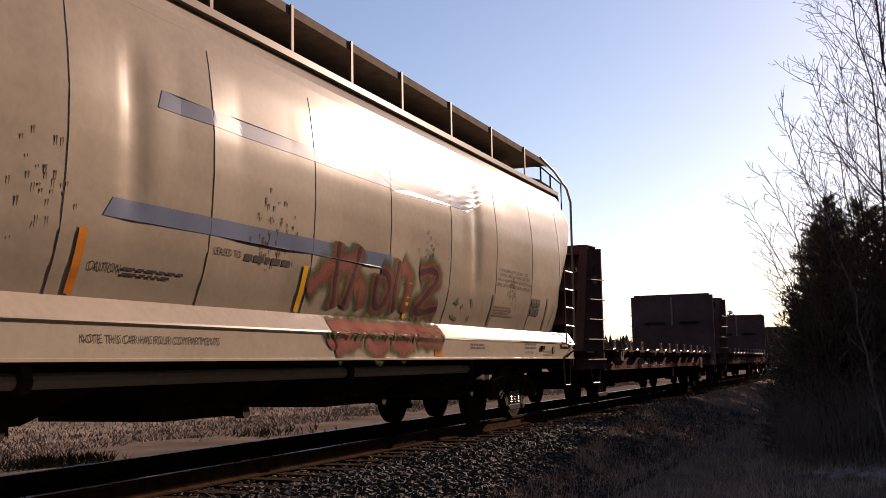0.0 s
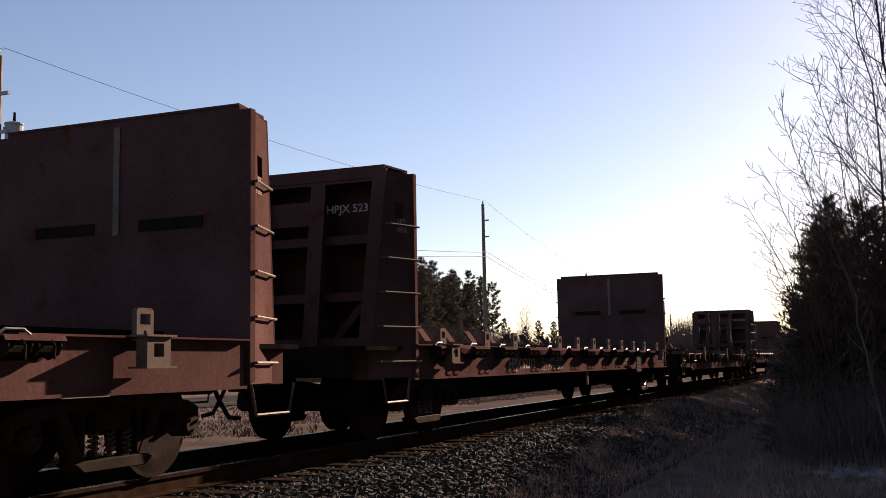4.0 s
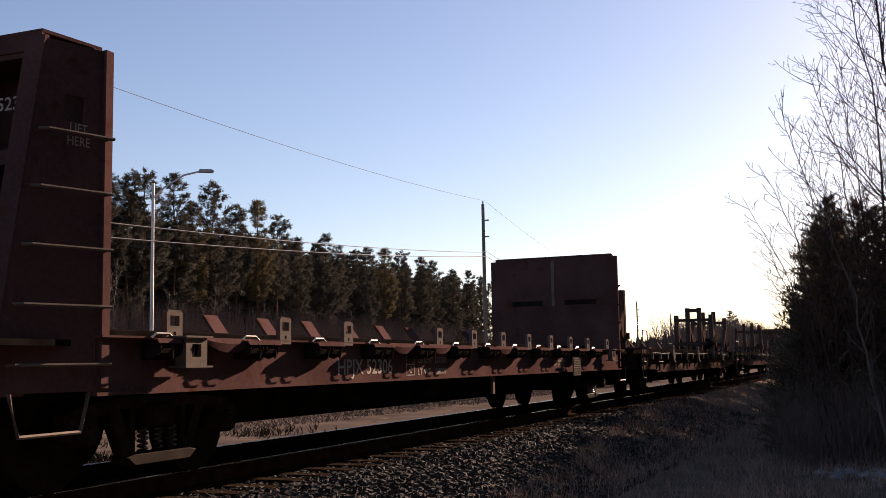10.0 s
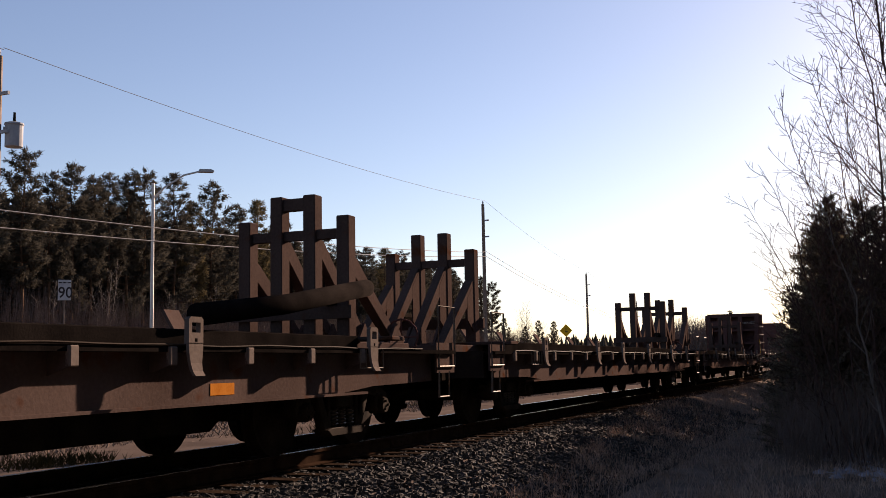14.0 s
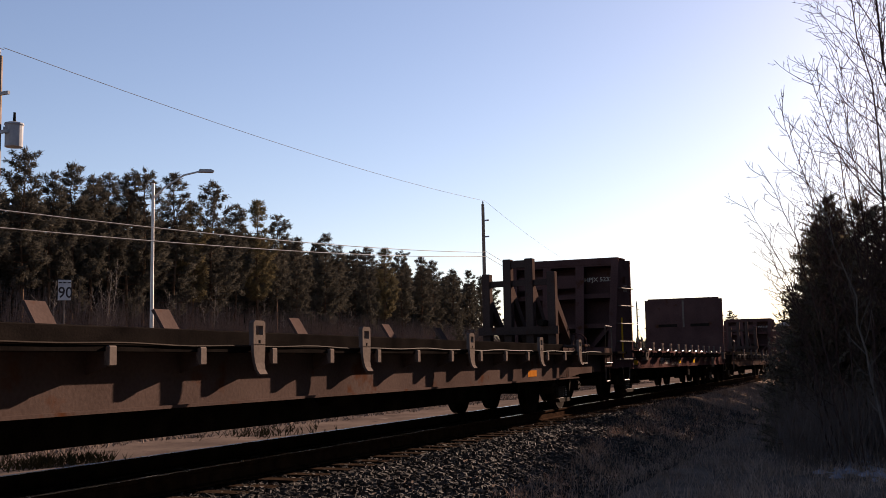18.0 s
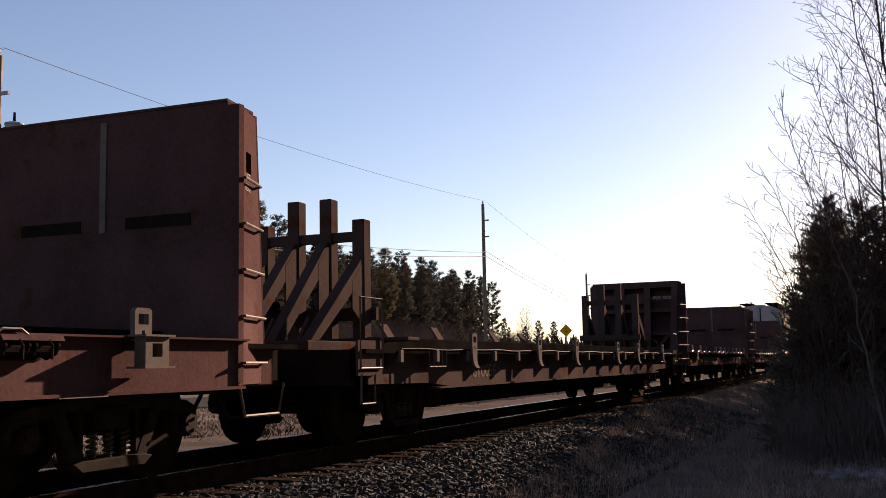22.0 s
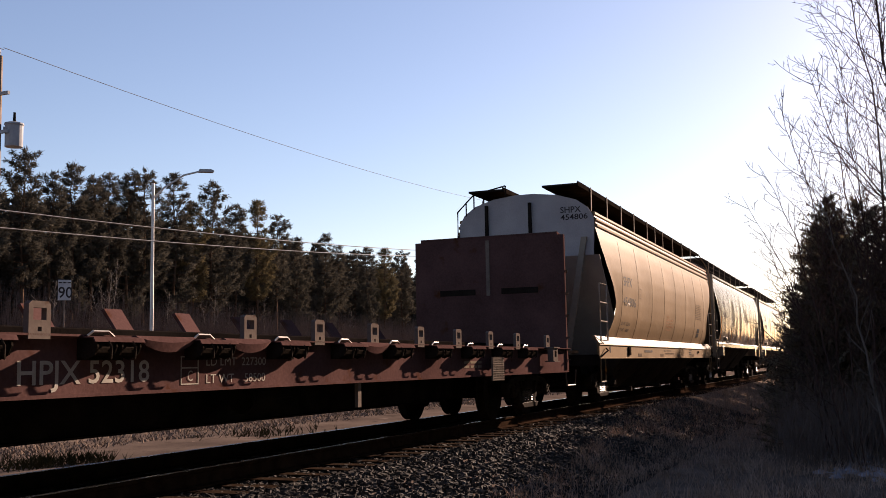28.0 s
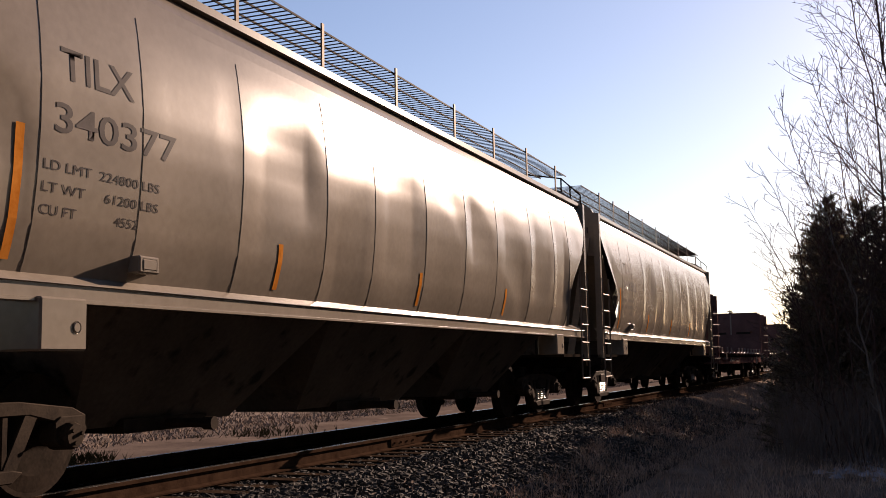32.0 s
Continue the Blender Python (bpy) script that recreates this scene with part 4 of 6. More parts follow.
def sheet(name, xs, ys, mat, zf, label=""):
    me = bpy.data.meshes.new(name)
    v = [(x, y, zf(x, y)) for y in ys for x in xs]
    n = len(xs)
    f = [(j * n + i, j * n + i + 1, (j + 1) * n + i + 1, (j + 1) * n + i) for j in range(len(ys) - 1) for i in range(n - 1)]
    me.from_pydata(v, [], f)
    for p in me.polygons:
        p.use_smooth = True
    me.materials.append(M[mat])
    return tagged(new(name, me), label, "ground", kind="structure")


def steps(*runs):
    out = []
    for a, b, d in runs:
        n = max(1, round((b - a) / d))
        out += [a + (b - a) * k / n for k in range(n)]
    return out + [runs[-1][1]]


XS = steps((-2500, -100, 600), (-100, -5, 9), (-5, 45, 0.5), (45, 110, 2), (110, 400, 15), (400, 3500, 500))
YS = steps((-2500, -60, 400), (-60, -4, 6), (-4, 3, 0.5), (3, 10, 0.35), (10, 22, 1), (22, 80, 4), (80, 400, 60), (400, 3500, 500))
sheet("ground", XS, YS, "soil", ground_z, "sandy ground with dry grass beside the track")
road = sheet("road", steps((-60, 400, 8)), (20.5, 24.0, 28.0), "asphalt", lambda x, y: -0.335, "grey asphalt road beyond the track")
sheet("far_shoulder", steps((6, 60, 0.5), (60, 130, 2)), steps((9.3, 16.5, 0.35)), "sand", lambda x, y: ground_z(x, y) + 0.004 + 0.02 * math.sin(math.pi * (y - 9.3) / 7.2), "pale bare sandy shoulder beyond the track")


def scatter(name, pieces, mat, label, category):
    """Many small pieces in one mesh of kind stuff; pieces yields (verts, faces)."""
    v, f = [], []
    for pv, pf in pieces:
        o = len(v)
        v += pv
        f += [tuple(i + o for i in q) for q in pf]
    me = bpy.data.meshes.new(name)
    me.from_pydata(v, [], f)
    me.materials.append(M[mat])
    return tagged(new(name, me), label, category, kind="stuff")


def stones(n, rnd):
    cube = ((0, 3, 2, 1), (4, 5, 6, 7), (0, 1, 5, 4), (1, 2, 6, 5), (2, 3, 7, 6), (3, 0, 4, 7))
    for _ in range(n):
        near = rnd.random()
        x = 6.5 + 26 * near ** 1.6
        y = rnd.choice((5.25 - 2.3 * rnd.random() ** 1.15, 4.9 + 3.4 * rnd.random()))
        r = 0.011 + 0.02 * rnd.random()
        z = ground_z(x, y) + r * 0.4
        a = rnd.random() * 6.28
        pts = []
        for sx, sy, sz in ((-1, -1, -1), (1, -1, -1), (1, 1, -1), (-1, 1, -1), (-1, -1, 1), (1, -1, 1), (1, 1, 1), (-1, 1, 1)):
            px, py, pz = sx * r * (0.5 + 0.7 * rnd.random()), sy * r * (0.5 + 0.7 * rnd.random()), sz * r * (0.4 + 0.6 * rnd.random())
            pts.append((x + px * math.cos(a) - py * math.sin(a), y + px * math.sin(a) + py * math.cos(a), z + pz + px * 0.3))
        yield pts, cube


scatter("ballast_gravel", stones(44000, random.Random(4)), "gravel", "coarse grey ballast stones along the rails", "gravel")


def near_stones(rnd):
    for pts, faces in stones(9000, rnd):
        yield [(13.0 - 0.72 * x, y, z) for x, y, z in pts], faces


def blades(n, rnd, area, h0, h1, width, lean=0.5):
    for _ in range(n):
        x, y = area(rnd)
        z = ground_z(x, y)
        h = h0 + (h1 - h0) * rnd.random()
        a, b = rnd.random() * 6.28, rnd.random() * 6.28
        dx, dy = math.cos(a) * width, math.sin(a) * width
        lx, ly = math.cos(b) * h * lean * rnd.random(), math.sin(b) * h * lean * rnd.random()
        yield [(x - dx, y - dy, z - 0.02), (x + dx, y + dy, z - 0.02), (x + lx * 0.4 + dx * 0.7, y + ly * 0.4 + dy * 0.7, z + h * 0.6), (x + lx * 0.4 - dx * 0.7, y + ly * 0.4 - dy * 0.7, z + h * 0.6), (x + lx, y + ly, z + h)], [(0, 1, 2, 3), (3, 2, 4)]


def near_verge(rnd):
    for _ in range(8):
        x = 7 + 45 * rnd.random() ** 1.5
        edge = 3.9 if x < 14 else min(5.1, 3.9 + 0.12 * (x - 14))
        y = edge - (edge + 3.0) * rnd.random() ** 1.15
        if noise.noise((x * 0.9, y * 1.1, 5.0)) + 0.5 * noise.noise((x * 3.1, y * 3.1, 9.0)) > rnd.random() * 0.9 - 0.45:
            break
    return x, y


scatter("verge_grass", blades(46000, random.Random(5), near_verge, 0.04, 0.22, 0.004, 1.5), "grass_dry", "low dry brown grass on the verge", "grass")

scatter("near_gravel", near_stones(random.Random(17)), "gravel", "coarse grey ballast stones along the rails", "gravel")
scatter("near_grass", blades(12000, random.Random(18), lambda q: (-8 + 15.5 * q.random(), 3.6 - 9 * q.random()), 0.05, 0.24, 0.004, 0.8), "grass_dry", "low dry brown grass on the verge", "grass")
scatter("verge_stalks", blades(2200, random.Random(9), near_verge, 0.12, 0.36, 0.0035, 1.4), "grass_pale", "pale dry stalks standing in the verge", "grass")


def far_verge(rnd):
    x = 8 + 70 * rnd.random()
    return x, 14.2 + 6 * rnd.random()


scatter("far_grass", blades(26000, random.Random(6), far_verge, 0.04, 0.13, 0.016, 2.0), "grass_pale", "sunlit pale dry grass beyond the track", "grass")

# ---- track ----
track = thing("railway_track", (0, YC, 0), "single railway track with rusty rails on wooden ties", "railway track")
tagged(track, kind="structure")


def rail_mesh(bm):
    prism(bm, ((-0.07, -0.172), (0.07, -0.172), (0.07, -0.158), (0.015, -0.145), (0.009, -0.045), (0.036, -0.035), (0.036, -0.004), (-0.036, -0.004), (-0.036, -0.035), (-0.009, -0.045), (-0.015, -0.145), (-0.07, -0.158)), "x", -60, 420)


for s in (-1, 1):
    r = part("rail", "rail", rail_mesh, "rail_rust", track, (0, s * GAUGE / 2, 0))
    part("rail_head", "rail_head", lambda bm: box(bm, -60, 420, -0.030, 0.030, -0.006, 0.0), "rail_top", r, label="polished running surface")
    for x in (13.0, 25.0, 37.0):
        part("joint_bar", "joint_bar", lambda bm: (box(bm, -0.4, 0.4, -0.034, -0.012, -0.14, -0.04), [lathe(bm, ((-0.05, 0.014), (-0.03, 0.014)), "y", 6, (dx, 0, -0.09)) for dx in (-0.3, -0.1, 0.1, 0.3)]), "rail_rust", r, (x, 0, 0))


# ---- the train ----
def build_train():
    hopper_white(0.9)
    bulkhead_flat(20.14, "HPJX 52319", "227200", "58800", left=1.38, right=18.77)
    bulkhead_flat(41.03, "HPJX 52312", "227400", "58600", ((14.9, 0.25, "orange"),))
    rack_flat(61.85, "", (4.0, 7.73, 9.92, 14.76, 15.32, 17.73), (0, 0))
    bulkhead_flat(82.97, "HPJX 52306", "227200", "58800")
    log_car = rack_flat(103.65, "610194", (3.8, 6.09, 8.4, 12.05, 14.32, 17.55), (1, 1), (5.8, 0.68), patches=((14.86, 0.36),))
    part("pole", "loose_pole", lambda bm: tube(bm, [(15.3, -0.98, 1.41), (16.9, -0.97, 1.58), (18.85, -0.95, 1.87)], 0.105, 16), "wood_dark", log_car, label="dark loose pole lying across the rack", smooth=True)
    rack_flat(125.25, "", (2.48, 6.14, 8.43, 11.38, 14.6, 17.1), (0, 0), left=1.62)
    rack_flat(146.55, "", (2.44, 6.12, 8.23, 11.43, 14.67, 17.15), (0, 1), patches=((14.65, 0.48),))
    bulkhead_flat(167.75, "HPJX 52321", "227300", "58700", ((8.05, 0.42, "yellow"), (10.85, 0.3, "yellow"), (15.3, 0.25, "orange"), (1.7, 0.5, "yellow")), strip=True)
    rack_flat(188.45, "610056", (3.28, 6.33, 8.68, 12.1, 14.26, 17.41), (0, 0))
    bulkhead_flat(209.56, "HPJX 52201", "227200", "58900", ((4.3, 0.42, "yellow"), (1.9, 0.4, "orange"), (8.9, 0.3, "yellow")))
    tagged_car = bulkhead_flat(230.31, "HPJX 52318", "227300", "58500")
    for name, mt, off, rr in (("spray_rim", "red_paint", 0.002, 0.19), ("spray_fill", "letter_white", 0.004, 0.165)):
        part(name, (name, 1), lambda bm, rr=rr: bm.faces.new([bm.verts.new((4.13 + rr * 1.35 * math.cos(a * 0.449), 0, 0.94 + min(0.19, rr * 1.1 * math.sin(a * 0.449)))) for a in range(14)]), mt, tagged_car, (0, -1.462 - off, 0), label="sprayed patch on the sill")
    part("spray_blue", ("spray_blue", 1), lambda bm: bm.faces.new([bm.verts.new((4.16 + 0.15 * math.cos(a * 0.628), 0, 1.04 + 0.06 * math.sin(a * 0.628))) for a in range(10)]), "stripe_blue", tagged_car, (0, -1.468, 0), label="blue sprayed patch on the sill")
    hopper_tan(251.15)
    hopper_grey(268.75, "TILX", "340377")
    hopper_grey(286.45, "TILX", "340381")
    bulkhead_flat(303.7, "HPJX 52310", "227200", "58800")
    bulkhead_flat(324.6, "HPJX 52325", "227200", "58700")


def rust_marks(car, spots, seed):
    """Small rust pocks with short streaks under them."""
    def build(bm):
        q = random.Random(seed)
        for x, z in spots:
            for _ in range(26):
                xx, zz = x + q.gauss(0, 0.16), z + q.gauss(0, 0.13)
                w, h = 0.006 + 0.007 * q.random(), 0.02 + 0.05 * q.random()
                v = [(xx - w, zz), (xx + w, zz), (xx + w * 0.3, zz - h), (xx - w * 0.3, zz - h)]
                bm.faces.new([bm.verts.new((a, skin(a, c) - 0.004, c)) for a, c in v])
    ob = part("rust_speckle", ("rust_marks", seed), build, "seam", car, label="small rust pocks and streaks")
    tagged(ob, kind="stuff")


def hopper_white(s0):
    L = 18.1
    seams = (1.2, 2.9, 4.62, 6.34, 8.07, 9.85, 11.72, 13.54, 15.30, 16.9)
    car, kk = hopper(s0, L, "hop_white", "slant", seams, "white covered hopper car with blue stripes and spray paint", fascia=False, end_paint="hop_white", dents=0.5, creases=((12.71, 2.2, 0.15, 0.25), (5.35, 2.3, 0.15, 0.25)))
    decal(car, "stripe", [(5.62, 2.94), (9.9, 2.94), (9.4, 3.08), (5.68, 3.09)], "stripe_blue", "faded blue painted stripe", off=0.003)
    decal(car, "stripe", [(9.9, 2.92), (12.3, 2.97), (12.9, 3.15), (13.25, 3.4), (13.35, 3.66), (10.25, 3.66), (9.95, 3.3), (9.4, 3.08)], "stripe_blue", "faded blue painted emblem end", off=0.003)
    decal(car, "stripe", [(5.02, 2.02), (9.9, 2.01), (9.9, 2.17), (5.12, 2.17)], "stripe_blue", "faded blue painted stripe", off=0.003)
    ladder("end_ladder", car, L - 0.70, -1.58, 0.55, 1.25, 2.9, 5, "hop_white", 0.018)
    part("ladder_rail", "lad_rail", lambda bm: tube(bm, [(0, 0, 1.25), (0, 0, 3.9), (-0.05, 0.05, 4.15), (-0.35, 0.2, 4.45), (-0.9, 0.3, 4.62)], 0.022, 8), "hop_white", car, (L - 0.12, -1.58, 0))
    part("corner_grab", "corner_grab", lambda bm: tube(bm, [(0, 0, 1.02), (0.1, -0.06, 1.1), (0.38, -0.06, 1.15), (0.45, 0, 1.2)], 0.016, 6), "steel_dark", car, (L - 0.62, -1.55, 0))
    letters("NOTE. THIS CAR HAS FOUR COMPARTMENTS", 0.062, "letter_black", car, (4.89, -1.534, 1.12), name="note", width=1.68)
    letters("CAUTION", 0.066, "letter_black", car, (4.97, side_y(1.63) - 0.012, 1.635), wrap=side_y, width=0.34)
    bars(car, 5.34, 1.66, 2, 0.66, "letter_black", h=0.022, gap=0.04)
    letters("LEASED TO", 0.062, "letter_black", car, (6.42, side_y(1.87), 1.875), wrap=side_y, width=0.42)
    bars(car, 6.9, 1.862, 1, 0.85, "letter_black", h=0.06)
    for z, x, w, tx in ((2.285, 13.70, 1.38, "CA 592 LINING APPLING ARIN 7-2007"), (2.215, 13.68, 1.5, "CAUTION: LINED CAR. DO NOT USE STEAM"), (2.135, 13.62, 1.68, "BOILING WATER OR SHARP OBJECTS TO CLEAN"), (2.06, 13.60, 1.66, "ENTER CAR WITH RUBBER SOLED SHOES ONLY")):
        letters(tx, 0.046, "letter_black", car, (x, side_y(z) - 0.012, z), wrap=side_y, width=w)
    bars(car, 13.6, 1.75, 4, 0.85, "letter_faint", h=0.022, gap=0.042)
    routing_panel(car, 15.36, 1.69, "letter_black")
    bars(car, 15.08, 1.21, 2, 0.62, "letter_black", wrap=None, y=-1.53, h=0.03, gap=0.06)
    letters("CU FT 5000", 0.036, "letter_black", car, (15.08, -1.534, 1.075), width=0.45)
    bars(car, 12.6, 1.18, 2, 0.5, "letter_black", wrap=None, y=-1.53, h=0.025, gap=0.045)
    bars(car, 16.1, 1.10, 2, 0.5, "letter_faint", wrap=None, y=-1.53, h=0.03, gap=0.06)
    for x, z0, z1, mt in ((4.80, 1.46, 1.92, "orange"), (7.93, 1.46, 1.90, "yellow"), (10.46, 1.48, 1.90, "yellow"), (13.46, 1.48, 1.92, "letter_faint"), (16.22, 1.48, 2.0, "letter_faint")):
        decal(car, "reflector", [(x, z0), (x + 0.085, z0), (x + 0.085, z1), (x, z1)], mt, "narrow upright reflective strip", off=0.0055)
    part("faded_patch", "faded_patch_y", lambda bm: box(bm, 0, 0.25, -0.003, 0, 1.03, 1.13), "orange", car, (11.3, -1.532, 0))
    part("lift_pocket", "lift_pocket", lambda bm: box(bm, 0, 0.16, -0.03, 0, 1.14, 1.2), "steel_dark", car, (15.95, -1.53, 0))
    part("roping_eye", "roping_eye", lambda bm: lathe(bm, ((-0.012, 0.03), (-0.012, 0.06), (0.0, 0.06)), "y", 14), "letter_black", car, (16.7, -1.531, 1.14))
    part("train_pipe", "train_pipe", lambda bm: tube(bm, [(3.0, -1.25, 0.86), (13.2, -1.25, 0.86)], 0.06, 10), "hop_white", car, label="long pipe below the sill")
    for x in (4.6, 9.4, 13.2):
        part("pipe_hanger", "pipe_hanger", lambda bm: (box(bm, -0.05, 0.05, -1.33, -1.17, 0.78, 1.0), lathe(bm, ((-0.06, 0.05), (-0.06, 0.09), (0.06, 0.09), (0.06, 0.05)), "x", 10, (0, -1.25, 0.86))), "cast_steel", car, (x, 0, 0))
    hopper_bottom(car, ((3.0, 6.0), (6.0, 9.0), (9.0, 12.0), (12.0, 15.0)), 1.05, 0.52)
    rust_marks(car, ((4.4, 2.2), (7.35, 2.25), (7.3, 2.0), (11.05, 2.35), (14.35, 2.1), (14.4, 1.9)), 5)
    graffiti(car)
    stirrup(car, L - 0.4, -1.50, 0.42, 0.98, 0.52)
    CARS.append((car, s0, truck(car, 2.1) + truck(car, L - 2.3)))


def routing_panel(car, x, z, mat):
    for a, b, c, d in ((0, 0.24, 0.14, 0.27), (0.26, 0.46, 0.14, 0.27), (0, 0.24, 0, 0.125), (0.26, 0.46, 0, 0.125)):
        decal(car, "routing_panel", [(x + a, z + c), (x + b, z + c), (x + b, z + d), (x + a, z + d)], mat, "small dark routing panel", off=0.0055)


def stroke(car, pts, w, mat, off, name="spray_stroke"):
    """A soft-cornered sprayed stroke along (x, z) points; it wraps from the curved side over the ledge to the sill."""
    def ysurf(x, z):
        if z > 1.44:
            return skin(x, z)
        if z > 1.286:
            return -1.43 - 0.115 * (1.455 - z) / 0.169
        return -1.551 if z > 1.245 else -1.532
    def build(bm):
        dense = []
        for (xa, za), (xb, zb) in zip(pts, pts[1:]):
            n = max(2, int(math.hypot(xb - xa, zb - za) / 0.06))
            dense += [(xa + (xb - xa) * k / n, za + (zb - za) * k / n) for k in range(n)]
        dense.append(pts[-1])
        m = len(dense)
        smooth = [tuple(sum(dense[min(max(i + j, 0), m - 1)][c] for j in (-2, -1, 0, 1, 2)) / 5 for c in (0, 1)) for i in range(m)]
        soft = bm.verts.layers.float.new("soft")
        prev = None
        for i in range(m):
            (xa, za), (xb, zb) = smooth[max(i - 1, 0)], smooth[min(i + 1, m - 1)]
            d = math.hypot(xb - xa, zb - za) or 1
            nx, nz = -(zb - za) / d, (xb - xa) / d
            ww = w * (1.0 if 0 < i < m - 1 else 0.55) * (0.92 + 0.16 * math.sin(i * 1.3))
            row = []
            for e, f in ((-1.35, 0), (-0.8, 0.75), (-0.3, 1), (0.3, 1), (0.8, 0.75), (1.35, 0)):
                x, z = smooth[i][0] + nx * ww * e, smooth[i][1] + nz * ww * e
                row.append(bm.verts.new((x, ysurf(x, z) - off, z)))
                row[-1][soft] = f
            if prev:
                for k in range(5):
                    bm.faces.new((prev[k], prev[k + 1], row[k + 1], row[k]))
            prev = row
    part(name, ("stroke", tuple(pts), w, mat), build, mat, car)


def graffiti(car):
    """Sprayed shapes: red bodies with green rims, and small green scrawls."""
    shapes = (((8.62, 2.24), (8.60, 1.9), (8.70, 1.48)), ((8.06, 1.64), (8.35, 1.88), (8.8, 2.0), (9.14, 2.05)), ((9.12, 2.24), (9.02, 1.9), (8.9, 1.5)), ((9.02, 1.75), (9.24, 1.85), (9.34, 1.5)),
              ((9.6, 1.98), (9.55, 1.7), (9.75, 1.52), (9.95, 1.7), (9.9, 1.95), (9.62, 1.98)), ((10.15, 2.18), (10.05, 1.8), (10.2, 1.5)), ((10.18, 2.08), (10.5, 2.0), (10.45, 1.5)),
              ((10.72, 2.02), (11.1, 2.11), (11.38, 2.05), (11.05, 1.8), (10.72, 1.56), (11.1, 1.58), (11.5, 1.64)),
              ((8.5, 1.31), (9.2, 1.35), (10.3, 1.34), (11.65, 1.32)), ((8.62, 1.28), (8.5, 1.08)), ((8.6, 1.09), (9.0, 1.19), (9.3, 1.25)), ((9.35, 1.28), (9.5, 1.1), (9.75, 1.09), (9.95, 1.25)), ((10.0, 1.26), (10.2, 1.12), (10.55, 1.14), (10.7, 1.26)), ((10.7, 1.24), (11.2, 1.22), (11.62, 1.22)))
    for k, p in enumerate(shapes):
        stroke(car, p, 0.165 if k < 8 else 0.135, "spray_green", 0.0045)
    for k, p in enumerate(shapes):
        stroke(car, p, 0.11 if k < 8 else 0.10, "spray_red", 0.006)
    for k in (0, 2, 4, 5, 7):
        stroke(car, shapes[k], 0.038, "spray_dark", 0.0075, "spray_shade")
    for p in (((11.95, 1.72), (12.1, 1.78), (12.2, 1.7)), ((12.0, 1.62), (12.02, 1.5), (12.2, 1.58), (12.25, 1.47)), ((12.55, 1.8), (12.7, 1.84), (12.62, 1.7), (12.75, 1.72)), ((12.62, 1.6), (12.72, 1.55), (12.6, 1.48)), ((12.1, 1.85), (12.12, 1.66)), ((12.3, 1.78), (12.35, 1.62))):
        stroke(car, p, 0.022, "spray_green", 0.006, "spray_scrawl")


